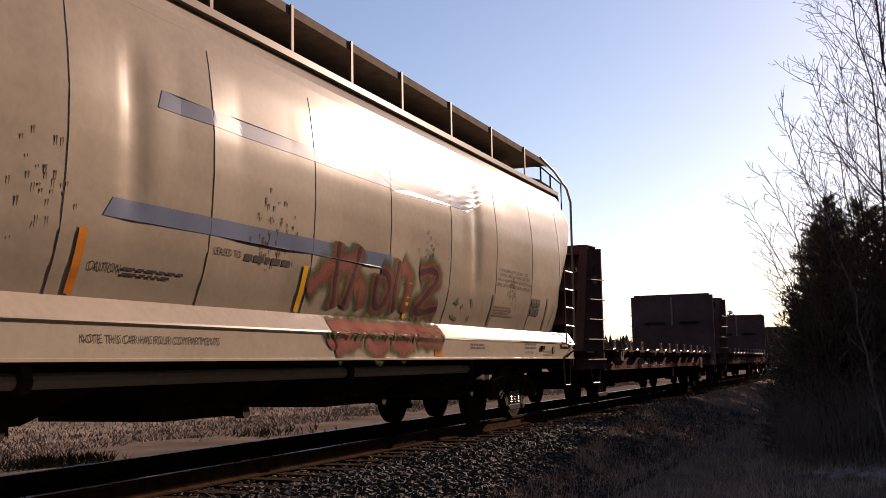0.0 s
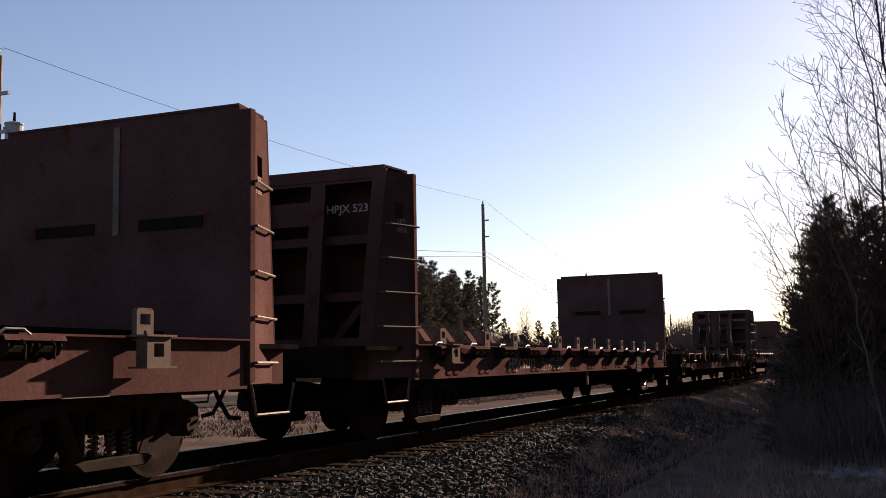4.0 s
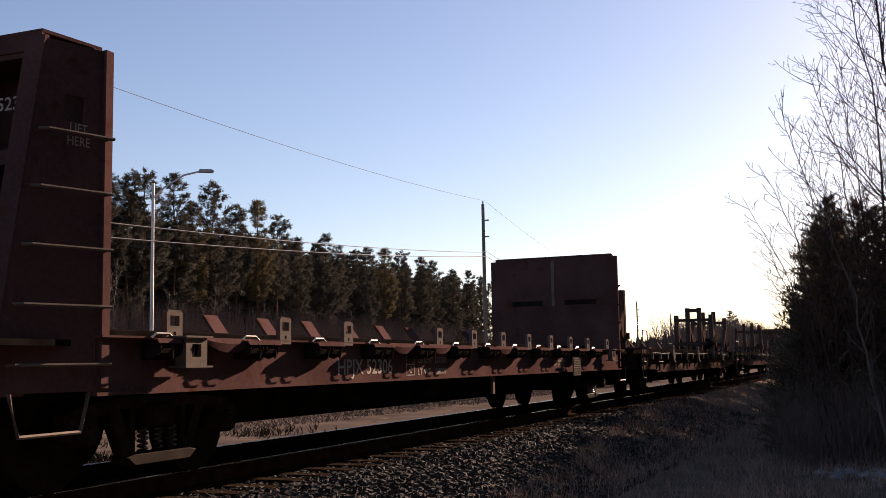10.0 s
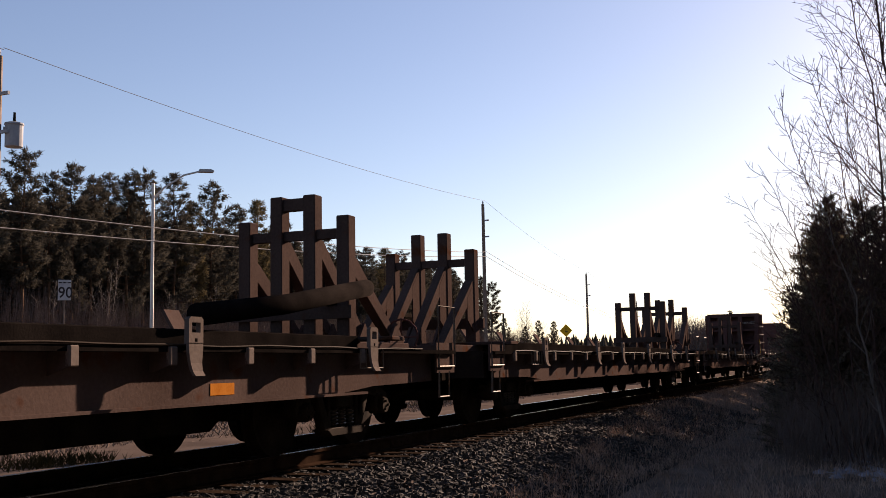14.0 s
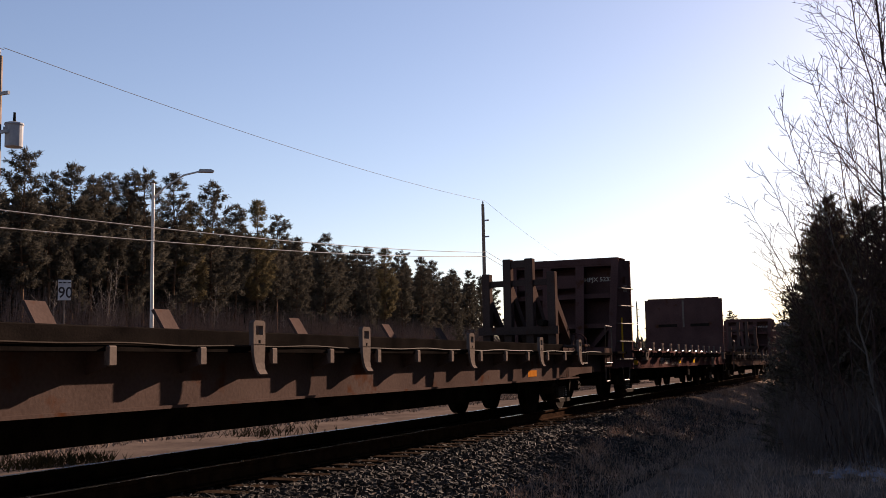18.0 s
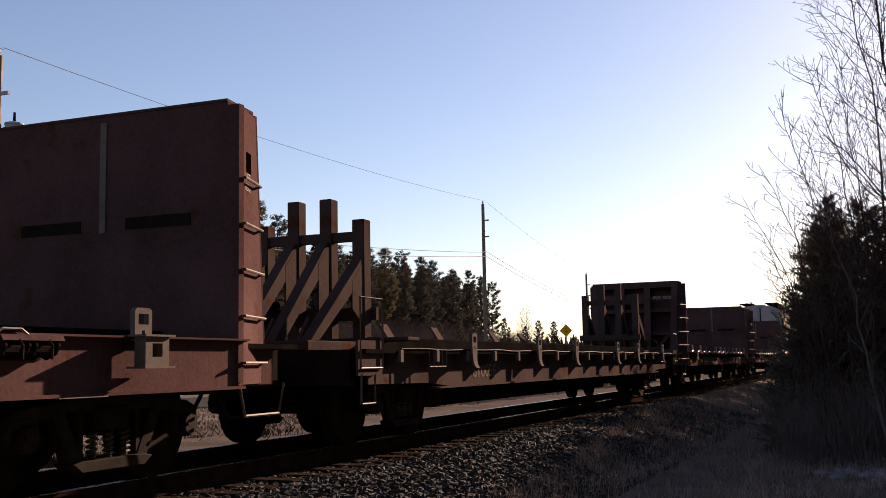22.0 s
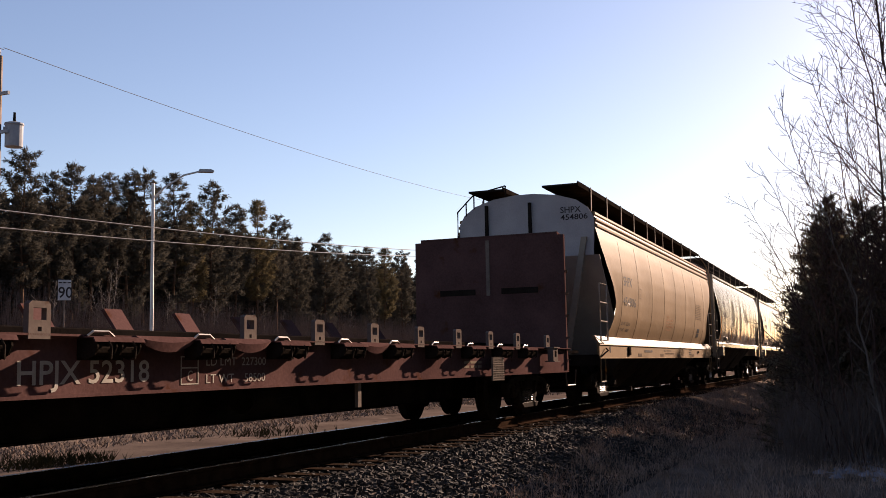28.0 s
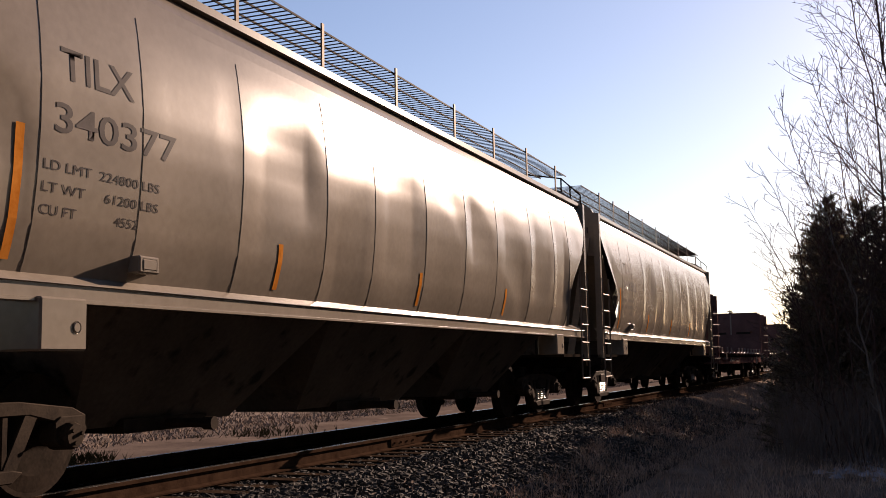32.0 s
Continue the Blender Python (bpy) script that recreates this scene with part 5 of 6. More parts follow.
def hopper_tan(s0):
    L = 16.6
    seams = (2.0, 3.74, 5.49, 7.21, 9.01, 10.81, 12.62, 14.44)
    car, kk = hopper(s0, L, "hop_tan", "round", seams, "dusty tan covered hopper car with black lettering", dents=0.35)
    letters("SHPX", 0.215, "letter_worn", car, (2.13, side_y(2.6) - 0.012, 2.60), wrap=side_y, name="car_mark", width=0.92)
    letters("454806", 0.205, "letter_worn", car, (2.11, side_y(2.16) - 0.012, 2.16), wrap=side_y, name="car_number", width=1.37)
    letters("LD LMT  223200", 0.07, "letter_worn", car, (2.11, side_y(1.73) - 0.012, 1.73), wrap=side_y, width=0.96)
    letters("LT WT    62800", 0.07, "letter_worn", car, (2.12, side_y(1.59) - 0.012, 1.59), wrap=side_y, width=0.94)
    letters("SHPX", 0.13, "letter_black", car, (0.115, -0.78, 4.03), name="end_mark", face="end", width=0.44)
    letters("454806", 0.12, "letter_black", car, (0.115, -0.78, 3.88), name="end_number", face="end", width=0.58)
    for a, b, c, d in ((3.89, 4.19, 2.40, 2.41), (3.89, 4.19, 2.62, 2.63), (3.89, 3.90, 2.40, 2.63), (4.18, 4.19, 2.40, 2.63)):
        decal(car, "stencil_box", [(a, c), (b, c), (b, d), (a, d)], "letter_faint", off=0.004)
    letters("C", 0.08, "letter_black", car, (4.0, side_y(2.43) - 0.012, 2.44), wrap=side_y)
    for z, w, tx in ((2.07, 0.42, "WARNING"), (1.985, 1.06, "DO NOT APPLY VIBRATORS"), (1.90, 1.08, "TO ANY PART OF CAR BODY"), (1.815, 1.13, "EXCEPT VIBRATOR BRACKETS"), (1.73, 1.02, "USE ON LOADED CAR ONLY")):
        letters(tx, 0.052, "letter_rust", car, (7.62, side_y(z) - 0.012, z), wrap=side_y, width=w)
    bars(car, 12.68, 2.64, 9, 1.2, "letter_faint", h=0.024, gap=0.055)
    bars(car, 4.7, 1.13, 1, 1.1, "letter_worn", wrap=None, y=-1.53, h=0.055)
    letters("NOTE: CAR HAS THREE COMPARTMENTS", 0.042, "letter_black", car, (7.33, -1.534, 1.16), name="note", width=1.14)
    bars(car, 7.55, 1.09, 1, 1.4, "letter_faint", wrap=None, y=-1.53, h=0.038)
    bars(car, 11.62, 1.2, 3, 0.45, "letter_black", wrap=None, y=-1.53, h=0.03, gap=0.055)
    part("maker_mark", "maker_mark", lambda bm: [tube(bm, [(0.13 * math.cos(k * 1.5708), 0, 0.12 * math.sin(k * 1.5708)), (0.13 * math.cos(k * 1.5708 + 1.5708), 0, 0.12 * math.sin(k * 1.5708 + 1.5708))], 0.007, 4) for k in range(4)], "letter_faint", car, (10.45, -1.53, 1.15), label="plain diamond outline mark")
    routing_panel(car, 13.24, 1.64, "letter_black")
    for x in (3.95, 6.85, 9.45, 12.13):
        part("faded_patch", "faded_patch", lambda bm: box(bm, 0, 0.42, -0.003, 0, 1.03, 1.10), "letter_faint", car, (x, -1.532, 0))
    for x0 in (0.0, L - 0.62):
        ladder("side_ladder", car, x0, -1.58, 0.62, 1.36, 2.52, 3, "letter_white", 0.018)
        part("stirrup_step", "sq_stirrup", lambda bm: tube(bm, [(-0.2, 0, 0.98), (-0.2, 0, 0.52), (0.2, 0, 0.52), (0.2, 0, 0.98)], 0.016, 6), "hop_tan", car, (x0 + 0.3, -1.54, 0))
        part("roping_eye", "roping_eye_b", lambda bm: (lathe(bm, ((-0.006, 0.04), (-0.006, 0.075), (0.0, 0.075)), "y", 14), bmesh.ops.scale(bm, vec=(0.5, 1, 1), verts=bm.verts)), "letter_black", car, (x0 + (1.0 if x0 == 0 else -0.4), -1.531, 1.18))
        part("corner_grab", "corner_grab", None, "steel_dark", car, (x0 + 0.1, -1.55, 0))
    part("card_holder", "card_holder", lambda bm: (box(bm, -0.11, 0.11, -0.03, 0, 1.06, 1.25), box(bm, -0.08, 0.08, -0.036, -0.03, 1.09, 1.22)), "steel_dark", car, (2.91, -1.53, 0))
    part("lift_pocket", "lift_pocket", None, "steel_dark", car, (13.4, -1.53, 0))
    part("ladder_rail", "lad_rail_r", lambda bm: tube(bm, [(0, 0, 1.3), (0, 0, 3.9), (-0.05, 0.1, 4.2), (-0.3, 0.3, 4.6)], 0.02, 8), "hop_tan", car, (L - 0.02, -1.58, 0))
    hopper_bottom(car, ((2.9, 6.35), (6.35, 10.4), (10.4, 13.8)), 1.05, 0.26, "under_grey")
    CARS.append((car, s0, truck(car, 2.0) + truck(car, L - 2.0)))


def hopper_grey(s0, mark, number):
    L = 16.5
    seams = (1.77, 2.82, 4.19, 5.73, 6.84, 8.29, 9.67, 10.96, 12.64, 14.0, 15.0)
    car, kk = hopper(s0, L, "hop_grey", "round", seams, "grey covered hopper car with black lettering and orange strips", sill=(1.40, 1.58), fascia=False, dents=1.2, end_paint="hop_grey")
    letters(mark, 0.225, "letter_black", car, (1.96, side_y(2.9) - 0.012, 2.90), wrap=side_y, name="car_mark", width=0.76)
    letters(number, 0.21, "letter_black", car, (1.9, side_y(2.52) - 0.012, 2.52), wrap=side_y, name="car_number", width=1.33)
    for z, tx, w in ((2.26, "LD LMT  224800 LBS", 1.22), (2.11, "LT WT     61200 LBS", 1.22), (1.96, "CU FT           4552", 1.0)):
        letters(tx, 0.068, "letter_black", car, (1.82, side_y(z) - 0.012, z), wrap=side_y, width=w)
    letters(mark, 0.13, "letter_black", car, (0.115, -0.55, 3.85), name="end_mark", face="end", width=0.42)
    letters(number, 0.13, "letter_black", car, (0.115, -0.55, 3.60), name="end_number", face="end", width=0.75)
    for x, h in ((1.56, 0.88), (4.85, 0.42), (8.15, 0.4), (11.4, 0.4)):
        decal(car, "reflector", [(x, 1.64), (x + 0.075, 1.64), (x + 0.075, 1.64 + h), (x, 1.64 + h)], "orange", "narrow upright orange strip", off=0.0055)
    part("placard_box", "placard_box", lambda bm: (box(bm, -0.12, 0.12, -0.12, 0.05, 1.64, 1.77), box(bm, -0.085, 0.085, -0.125, -0.11, 1.66, 1.75)), "hop_grey", car, (2.93, -1.5, 0), bevel=0.012)
    for x0 in (1.86, L - 2.3):
        part("jacking_block", "jack_block", lambda bm: (box(bm, 0, 0.45, -0.06, 0.3, 1.06, 1.42), lathe(bm, ((-0.068, 0.045), (-0.05, 0.045)), "y", 12, (0.34, 0, 1.22))), "hop_grey", car, (x0, -1.52, 0), bevel=0.015)
    for x0 in (0.05, L - 0.6):
        ladder("side_ladder", car, x0, -1.58, 0.55, 0.62, 2.65, 6, "grab_steel", 0.016)
        part("corner_post", "corner_post", lambda bm: box(bm, -0.06, 0.06, -1.56, -1.44, 1.0, 4.0), "hop_grey", car, (0.06 if x0 < 1 else L - 0.06, 0, 0))
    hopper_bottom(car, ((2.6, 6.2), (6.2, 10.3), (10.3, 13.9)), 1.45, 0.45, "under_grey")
    CARS.append((car, s0, truck(car, 1.75) + truck(car, L - 1.75)))


build_train()

# ---- ties ----
for k in range(-18, 150):
    ob = part("tie", ("tie", k % 5), lambda bm, k=k: box(bm, -0.115, 0.115, -1.30 - 0.02 * (k % 5), 1.30, -0.34, -0.176 - 0.004 * (k % 3)), "tie", track, (4.0 + 0.52 * k, 0, 0), bevel=0.012)


# ---- trees ----
def data_mesh(key, v, f, mat):
    me = bpy.data.meshes.new(str(key))
    me.from_pydata(v, [], f)
    me.materials.append(M[mat])
    return me


def needle_clump(v, f, c, out, r, n, rnd):
    """A bottle-brush clump of thin needles that point outwards and up."""
    for _ in range(n):
        d = (out * 0.7 + Vector((rnd.gauss(0, 0.7), rnd.gauss(0, 0.7), 0.35 + rnd.gauss(0, 0.55)))).normalized() * r * (0.55 + 0.75 * rnd.random())
        w = d.cross(Vector((rnd.gauss(0, 1), rnd.gauss(0, 1), rnd.gauss(0, 1)))).normalized() * r * (0.13 if n > 12 else 0.17)
        p = c + Vector((rnd.gauss(0, 0.09), rnd.gauss(0, 0.09), rnd.gauss(0, 0.07)))
        o = len(v)
        v += [tuple(p - w), tuple(p + w), tuple(p + d)]
        f.append((o, o + 1, o + 2))


def pine_meshes(seed, h, crown, wide, fine):
    """Trunk and crown of a pine: bare or with dead sticks below, ragged whorls of upswept limbs above."""
    rnd = random.Random(seed)
    bm = bmesh.new()
    bend = [(0.3 * noise.noise((seed, k * 0.5, 0)) * k / 6, 0.3 * noise.noise((0, k * 0.5, seed)) * k / 6) for k in range(9)]
    pts = [Vector((bend[k][0], bend[k][1], h * k / 8)) for k in range(9)]
    tube(bm, pts, 0.15, 6, 0.02)

    def axis(z):
        k = min(z / h * 8, 7.999)
        return pts[int(k)].lerp(pts[int(k) + 1], k - int(k))
    v, f = [], []
    low = h * (1 - crown)
    z = low
    while z < h - 0.15:
        u = (z - low) / (h - low)
        shape = min(1.0, 0.45 + 2.2 * u) * (1 - u) ** 0.5
        base = axis(z)
        turn = rnd.random() * 6.283
        m = rnd.choice((3, 4, 5)) if fine else 4
        for q in range(m):
            a = turn + 6.283 * q / m + rnd.gauss(0, 0.3)
            ln = max(0.25, wide * shape * (0.45 + 0.8 * rnd.random()) * (0.8 + 0.55 * noise.noise((math.cos(a) * 1.3, math.sin(a) * 1.3 + seed, z * 0.45))))
            out = Vector((math.cos(a), math.sin(a), 0))
            mid = base + out * ln * 0.55 + Vector((0, 0, ln * 0.02))
            tip = base + out * ln + Vector((0, 0, ln * (0.22 + 0.35 * rnd.random())))
            tube(bm, [base, mid, tip], 0.028, 3, 0.006)
            n = max(2, int(ln / (0.17 if fine else 0.30)))
            for i in range(n):
                g = (0.45 if fine else 0.3) + (0.55 if fine else 0.7) * (i + 1) / n
                c = base.lerp(mid, g / 0.55) if g < 0.55 else mid.lerp(tip, (g - 0.55) / 0.45)
                for _ in range(2 if fine else 1):
                    needle_clump(v, f, c + Vector((rnd.gauss(0, 0.10), rnd.gauss(0, 0.10), rnd.gauss(0, 0.06))), out, 0.25 if fine else 0.42, 15 if fine else 12, rnd)
        z += (0.34 + 0.22 * rnd.random()) if fine else 0.46
    needle_clump(v, f, axis(h * 0.985), Vector((0, 0, 1)), 0.3, 24, rnd)
    for _ in range(14 if fine else 4):
        base = axis(h * 0.12 + (low - h * 0.1) * rnd.random())
        a = rnd.random() * 6.283
        tube(bm, [base, base + Vector((math.cos(a), math.sin(a), 0.05 - 0.2 * rnd.random())) * (0.4 + 0.8 * rnd.random())], 0.016, 3, 0.005)
    me = bpy.data.meshes.new("pine_trunk")
    bm.to_mesh(me)
    bm.free()
    me.materials.append(M["bark_pine"])
    return me, data_mesh("pine_crown", v, f, "needles_olive" if seed % 5 == 4 else "needles")


# six full pines for the wood's edge, then four plainer ones that stand behind it; all 14 high
PINES = [pine_meshes(20 + k, 14.0, (0.56, 0.64, 0.50, 0.66, 0.54, 0.84)[k], (2.6, 2.0, 1.7, 2.4, 1.9, 2.5)[k], True) for k in range(6)]
PINES += [pine_meshes(40 + k, 14.0, (0.66, 0.74, 0.62, 0.95)[k], (2.1, 2.5, 1.9, 2.3)[k], False) for k in range(4)]


def pine(x, y, k, height, turn, group, label="tall dark-green pine with a bare lower trunk"):
    c = height / 14.0
    t = thing("pine_tree", (x, y, ground_z(x, y) - 0.1), label, "tree", group)
    t.matrix_basis = Matrix.Translation((x, y, ground_z(x, y) - 0.1)) @ Matrix.Rotation(turn, 4, "Z") @ Matrix.Diagonal((c, c, c, 1))
    for name, me in (("trunk", PINES[k][0]), ("crown", PINES[k][1])):
        ob = new(name, me)
        ob.parent = t
    return t


rnd = random.Random(77)
# the wood beyond the road: its front row with each tree's height, then closer rows behind it
WOOD = "pines of the wood beyond the road"
EDGE = ((43.2, 12.4, 2), (46.0, 14.2, 0), (48.3, 13.2, 2), (50.3, 14.1, 1), (52.1, 13.6, 2), (53.8, 14.1, 2), (55.7, 14.2, 3), (57.6, 15.0, 0), (61.2, 15.3, 3), (63.6, 13.6, 4), (66.1, 15.5, 1), (69.7, 14.2, 2), (73.0, 15.1, 4), (76.4, 14.3, 2),
        (80.1, 12.8, 1), (85.8, 13.7, 3), (88.9, 13.0, 2), (95.8, 13.5, 1), (100.4, 13.9, 4), (105.3, 14.0, 0), (111.7, 13.9, 3), (115.6, 13.8, 1), (123.0, 13.4, 5), (130.1, 13.8, 3), (135.2, 13.4, 1), (140.6, 13.0, 0))
for x, h, k in EDGE:
    pine(x, 44 + 0.05 * (x - 40), k, h, rnd.random() * 6.28, WOOD)
for row in range(5):
    x = 38.0
    while x < 146:
        y = 46.5 + row * 3.6 + 2.4 * rnd.random() + 0.05 * (x - 40)
        pine(x, y, 6 + rnd.randrange(3) if row < 3 else 9, 11.8 + 0.45 * row + 2.2 * rnd.random(), rnd.random() * 6.28, WOOD, "dark-green pine deep in the wood")
        x += 1.7 + 1.3 * rnd.random()
for x, y, h in ((96, 39, 5.4), (100, 38.5, 6.2), (104, 40, 5.0), (128, 43, 7.2), (137, 43, 6.4), (143, 43, 7.4), (147, 42, 6.0), (151, 43, 7.5)):
    pine(x, y, 5, h, rnd.random() * 6.28, "young pines at the wood's edge", "young bushy olive-green pine at the wood's edge")
# unseen wood added behind and beside the camera along the track, blocking sky light
for _ in range(50):
    x = -75 + 78 * rnd.random()
    y = -9 - 30 * rnd.random() if x > -18 else rnd.choice((-6 - 30 * rnd.random(), 14 + 40 * rnd.random()))
    pine(x, y, 6 + rnd.randrange(4), 12.5 + 4 * rnd.random(), rnd.random() * 6.28, "pines behind the clearing")

# unseen dense row, added to dim the fill on sides that face the camera
for k in range(34):
    pine(-13 + 0.85 * k, -7.6 - 5.5 * rnd.random(), 6 + rnd.randrange(4), 12.5 + 3 * rnd.random(), rnd.random() * 6.28, "pines behind the clearing")
# unseen pines on the right, added to shade the verge
for k in range(20):
    pine(13 + 2.1 * k + rnd.random(), -8.5 - 6 * rnd.random(), 6 + rnd.randrange(4), 12.5 + 2 * rnd.random(), rnd.random() * 6.28, "pines behind the clearing")


def twigs(n, rnd, area, h0, h1, r, lean=0.25):
    for _ in range(n):
        x, y = area(rnd)
        z = ground_z(x, y)
        h = h0 + (h1 - h0) * rnd.random()
        for k in range(3):
            a = rnd.random() * 6.28
            d = h * (1 if k == 0 else 0.6)
            lx, ly = math.cos(a) * d * lean * rnd.random(), math.sin(a) * d * lean * rnd.random()
            z0 = z if k == 0 else z + h * 0.35
            yield [(x - r, y, z0), (x + r, y, z0), (x + lx, y + ly, z0 + d), (x, y - r, z0), (x, y + r, z0)], [(0, 1, 2), (3, 4, 2)]


scatter("bare_brush", twigs(11000, random.Random(8), lambda q: (lambda x: (x, 40.8 + 5 * q.random() ** 1.4 + 0.05 * (x - 40)))(37 + 112 * q.random()), 1.5, 6.8, 0.022), "brush", "leafless grey-brown brush at the wood's edge", "brush")


def bough(bm, base, way, ln, r, rnd, depth):
    """A limb that leaves its stem at a slant and bends upwards, with shorter ones along it."""
    n = 5 if depth < 2 else 3
    pts = [Vector(base)]
    d = way.copy()
    for k in range(n):
        d = (d + Vector((rnd.gauss(0, 0.10), rnd.gauss(0, 0.10), 0.10 + rnd.gauss(0, 0.06)))).normalized()
        pts.append(pts[-1] + d * ln / n)
    tube(bm, pts, r, 5 if depth == 0 else 3, max(0.0028, r * 0.4))
    if depth >= 2:
        return
    m = max(2, int(ln / (0.17, 0.15)[depth]))
    for k in range(m):
        u = 0.16 + 0.82 * (k + rnd.random()) / m
        i = min(n - 1, int(u * n))
        p = pts[i].lerp(pts[i + 1], u * n - i)
        fork(bm, p, (pts[i + 1] - pts[i]).normalized(), ln * (0.42, 0.34)[depth] * (1.2 - 0.8 * u) * (0.5 + 0.8 * rnd.random()), max(0.0034, r * 0.5), rnd, depth + 1, k)


def fork(bm, p, d, ln, r, rnd, depth, k):
    a = k * 2.4 + rnd.gauss(0, 0.5)
    side = d.cross(Vector((math.cos(a), math.sin(a), 0.15))).normalized()
    ang = 0.70 + 0.25 * rnd.random()
    bough(bm, p, (d * math.cos(ang) + side * math.sin(ang)).normalized(), ln, r, rnd, depth)


def bare_tree(name, base, tips, r, seed, mat, label, reach=1.0):
    """A leafless tree: each stem runs in a bow from the base to its tip, with limbs by turns along it."""
    t = thing(name, base, label, "tree", "leafless trees beside the track")
    q = random.Random(seed)
    for i, tip in enumerate(tips):
        bm = bmesh.new()
        foot = Vector((0.10 * math.cos(i * 2.1), 0.10 * math.sin(i * 2.1), -0.1))
        top = Vector(tip) - Vector(base)
        ln = (top - foot).length
        n = 12
        pts = []
        for k in range(n + 1):
            u = k / n
            p = foot.lerp(top, u)
            flat = Vector((top.x - foot.x, top.y - foot.y, 0))
            p -= flat * 0.30 * math.sin(math.pi * u) * u
            p += Vector((q.gauss(0, 0.006), q.gauss(0, 0.006), 0)) * ln * (1 if 0 < k < n else 0)
            pts.append(p)
        rr = r * (0.8 + 0.3 * q.random())
        tube(bm, pts, rr, 7, max(0.003, rr * 0.14))
        m = int(ln / 0.20)
        for k in range(m):
            u = 0.22 + 0.76 * (k + 0.7 * q.random()) / m
            j = min(n - 1, int(u * n))
            p = pts[j].lerp(pts[j + 1], u * n - j)
            fork(bm, p, (pts[j + 1] - pts[j]).normalized(), reach * ln * 0.235 * (1.15 - 0.75 * u) * (0.55 + 0.7 * q.random()), max(0.0055, rr * (1 - 0.8 * u) * 0.45), q, 0, k)
        me = bpy.data.meshes.new("stem")
        bm.to_mesh(me)
        bm.free()
        me.materials.append(M[mat])
        ob = new("stem", me)
        ob.parent = t
    return t


ALDER = "leafless many-stemmed alder with fine dark twigs"
bare_tree("poplar", (16.7, -0.92, -0.75), ((16.4, -0.12, 8.4),), 0.043, 33, "bark", "tall leafless young poplar")
bare_tree("poplar", (16.5, -0.66, -0.75), ((16.5, 0.14, 7.9),), 0.032, 38, "bark", "tall leafless young poplar")
bare_tree("alder", (16.6, -0.30, -0.75), ((16.4, 0.64, 5.5), (16.9, 0.20, 5.9)), 0.021, 32, "bark", ALDER)
bare_tree("alder", (16.8, 0.16, -0.75), ((16.5, 1.02, 4.9), (16.3, 1.36, 3.85), (16.9, 0.72, 4.6)), 0.017, 31, "bark", ALDER)
bare_tree("alder", (17.2, 0.42, -0.75), ((16.7, 1.66, 3.45), (17.1, 1.45, 2.9)), 0.015, 37, "bark", ALDER)
bare_tree("alder", (18.4, -1.0, -0.75), ((18.2, -0.30, 6.0), (18.7, -1.1, 7.2)), 0.028, 35, "bark", ALDER)
bare_tree("birch", (15.5, -0.30, -0.75), ((15.5, 0.73, 3.6),), 0.026, 34, "bark_grey", "thin leaning birch with pale bark", 0.5)
for k, (x, y, hh) in enumerate(((47, 43.2, 6.5), (51.5, 43, 7.5), (52.4, 43.3, 8.0), (58, 43.5, 6.5), (63.5, 43.5, 7.2), (66, 44, 6), (71, 44, 6.8), (75, 44.6, 6), (88, 45, 6.5), (104, 45.6, 6))):
    z = ground_z(x, y)
    bare_tree("birch", (x, y, z), ((x + 0.6, y, z + hh), (x - 0.7, y + 0.4, z + hh * 0.85)), 0.045, 40 + k, "bark_birch", "slim birch with pale bark at the wood's edge", 0.7)


bare_tree("birch", (146.0, 46.0, -0.4), ((147.0, 45.8, 9.6), (144.8, 46.2, 8.4), (148.4, 46.0, 7.2)), 0.07, 58, "bark_birch", "slim birch with pale bark at the wood's edge", 1.1)
bare_tree("birch", (150.5, 45.0, -0.4), ((151.5, 44.8, 7.0), (149.6, 45.2, 5.8)), 0.06, 59, "bark_birch", "slim birch with pale bark at the wood's edge", 1.1)


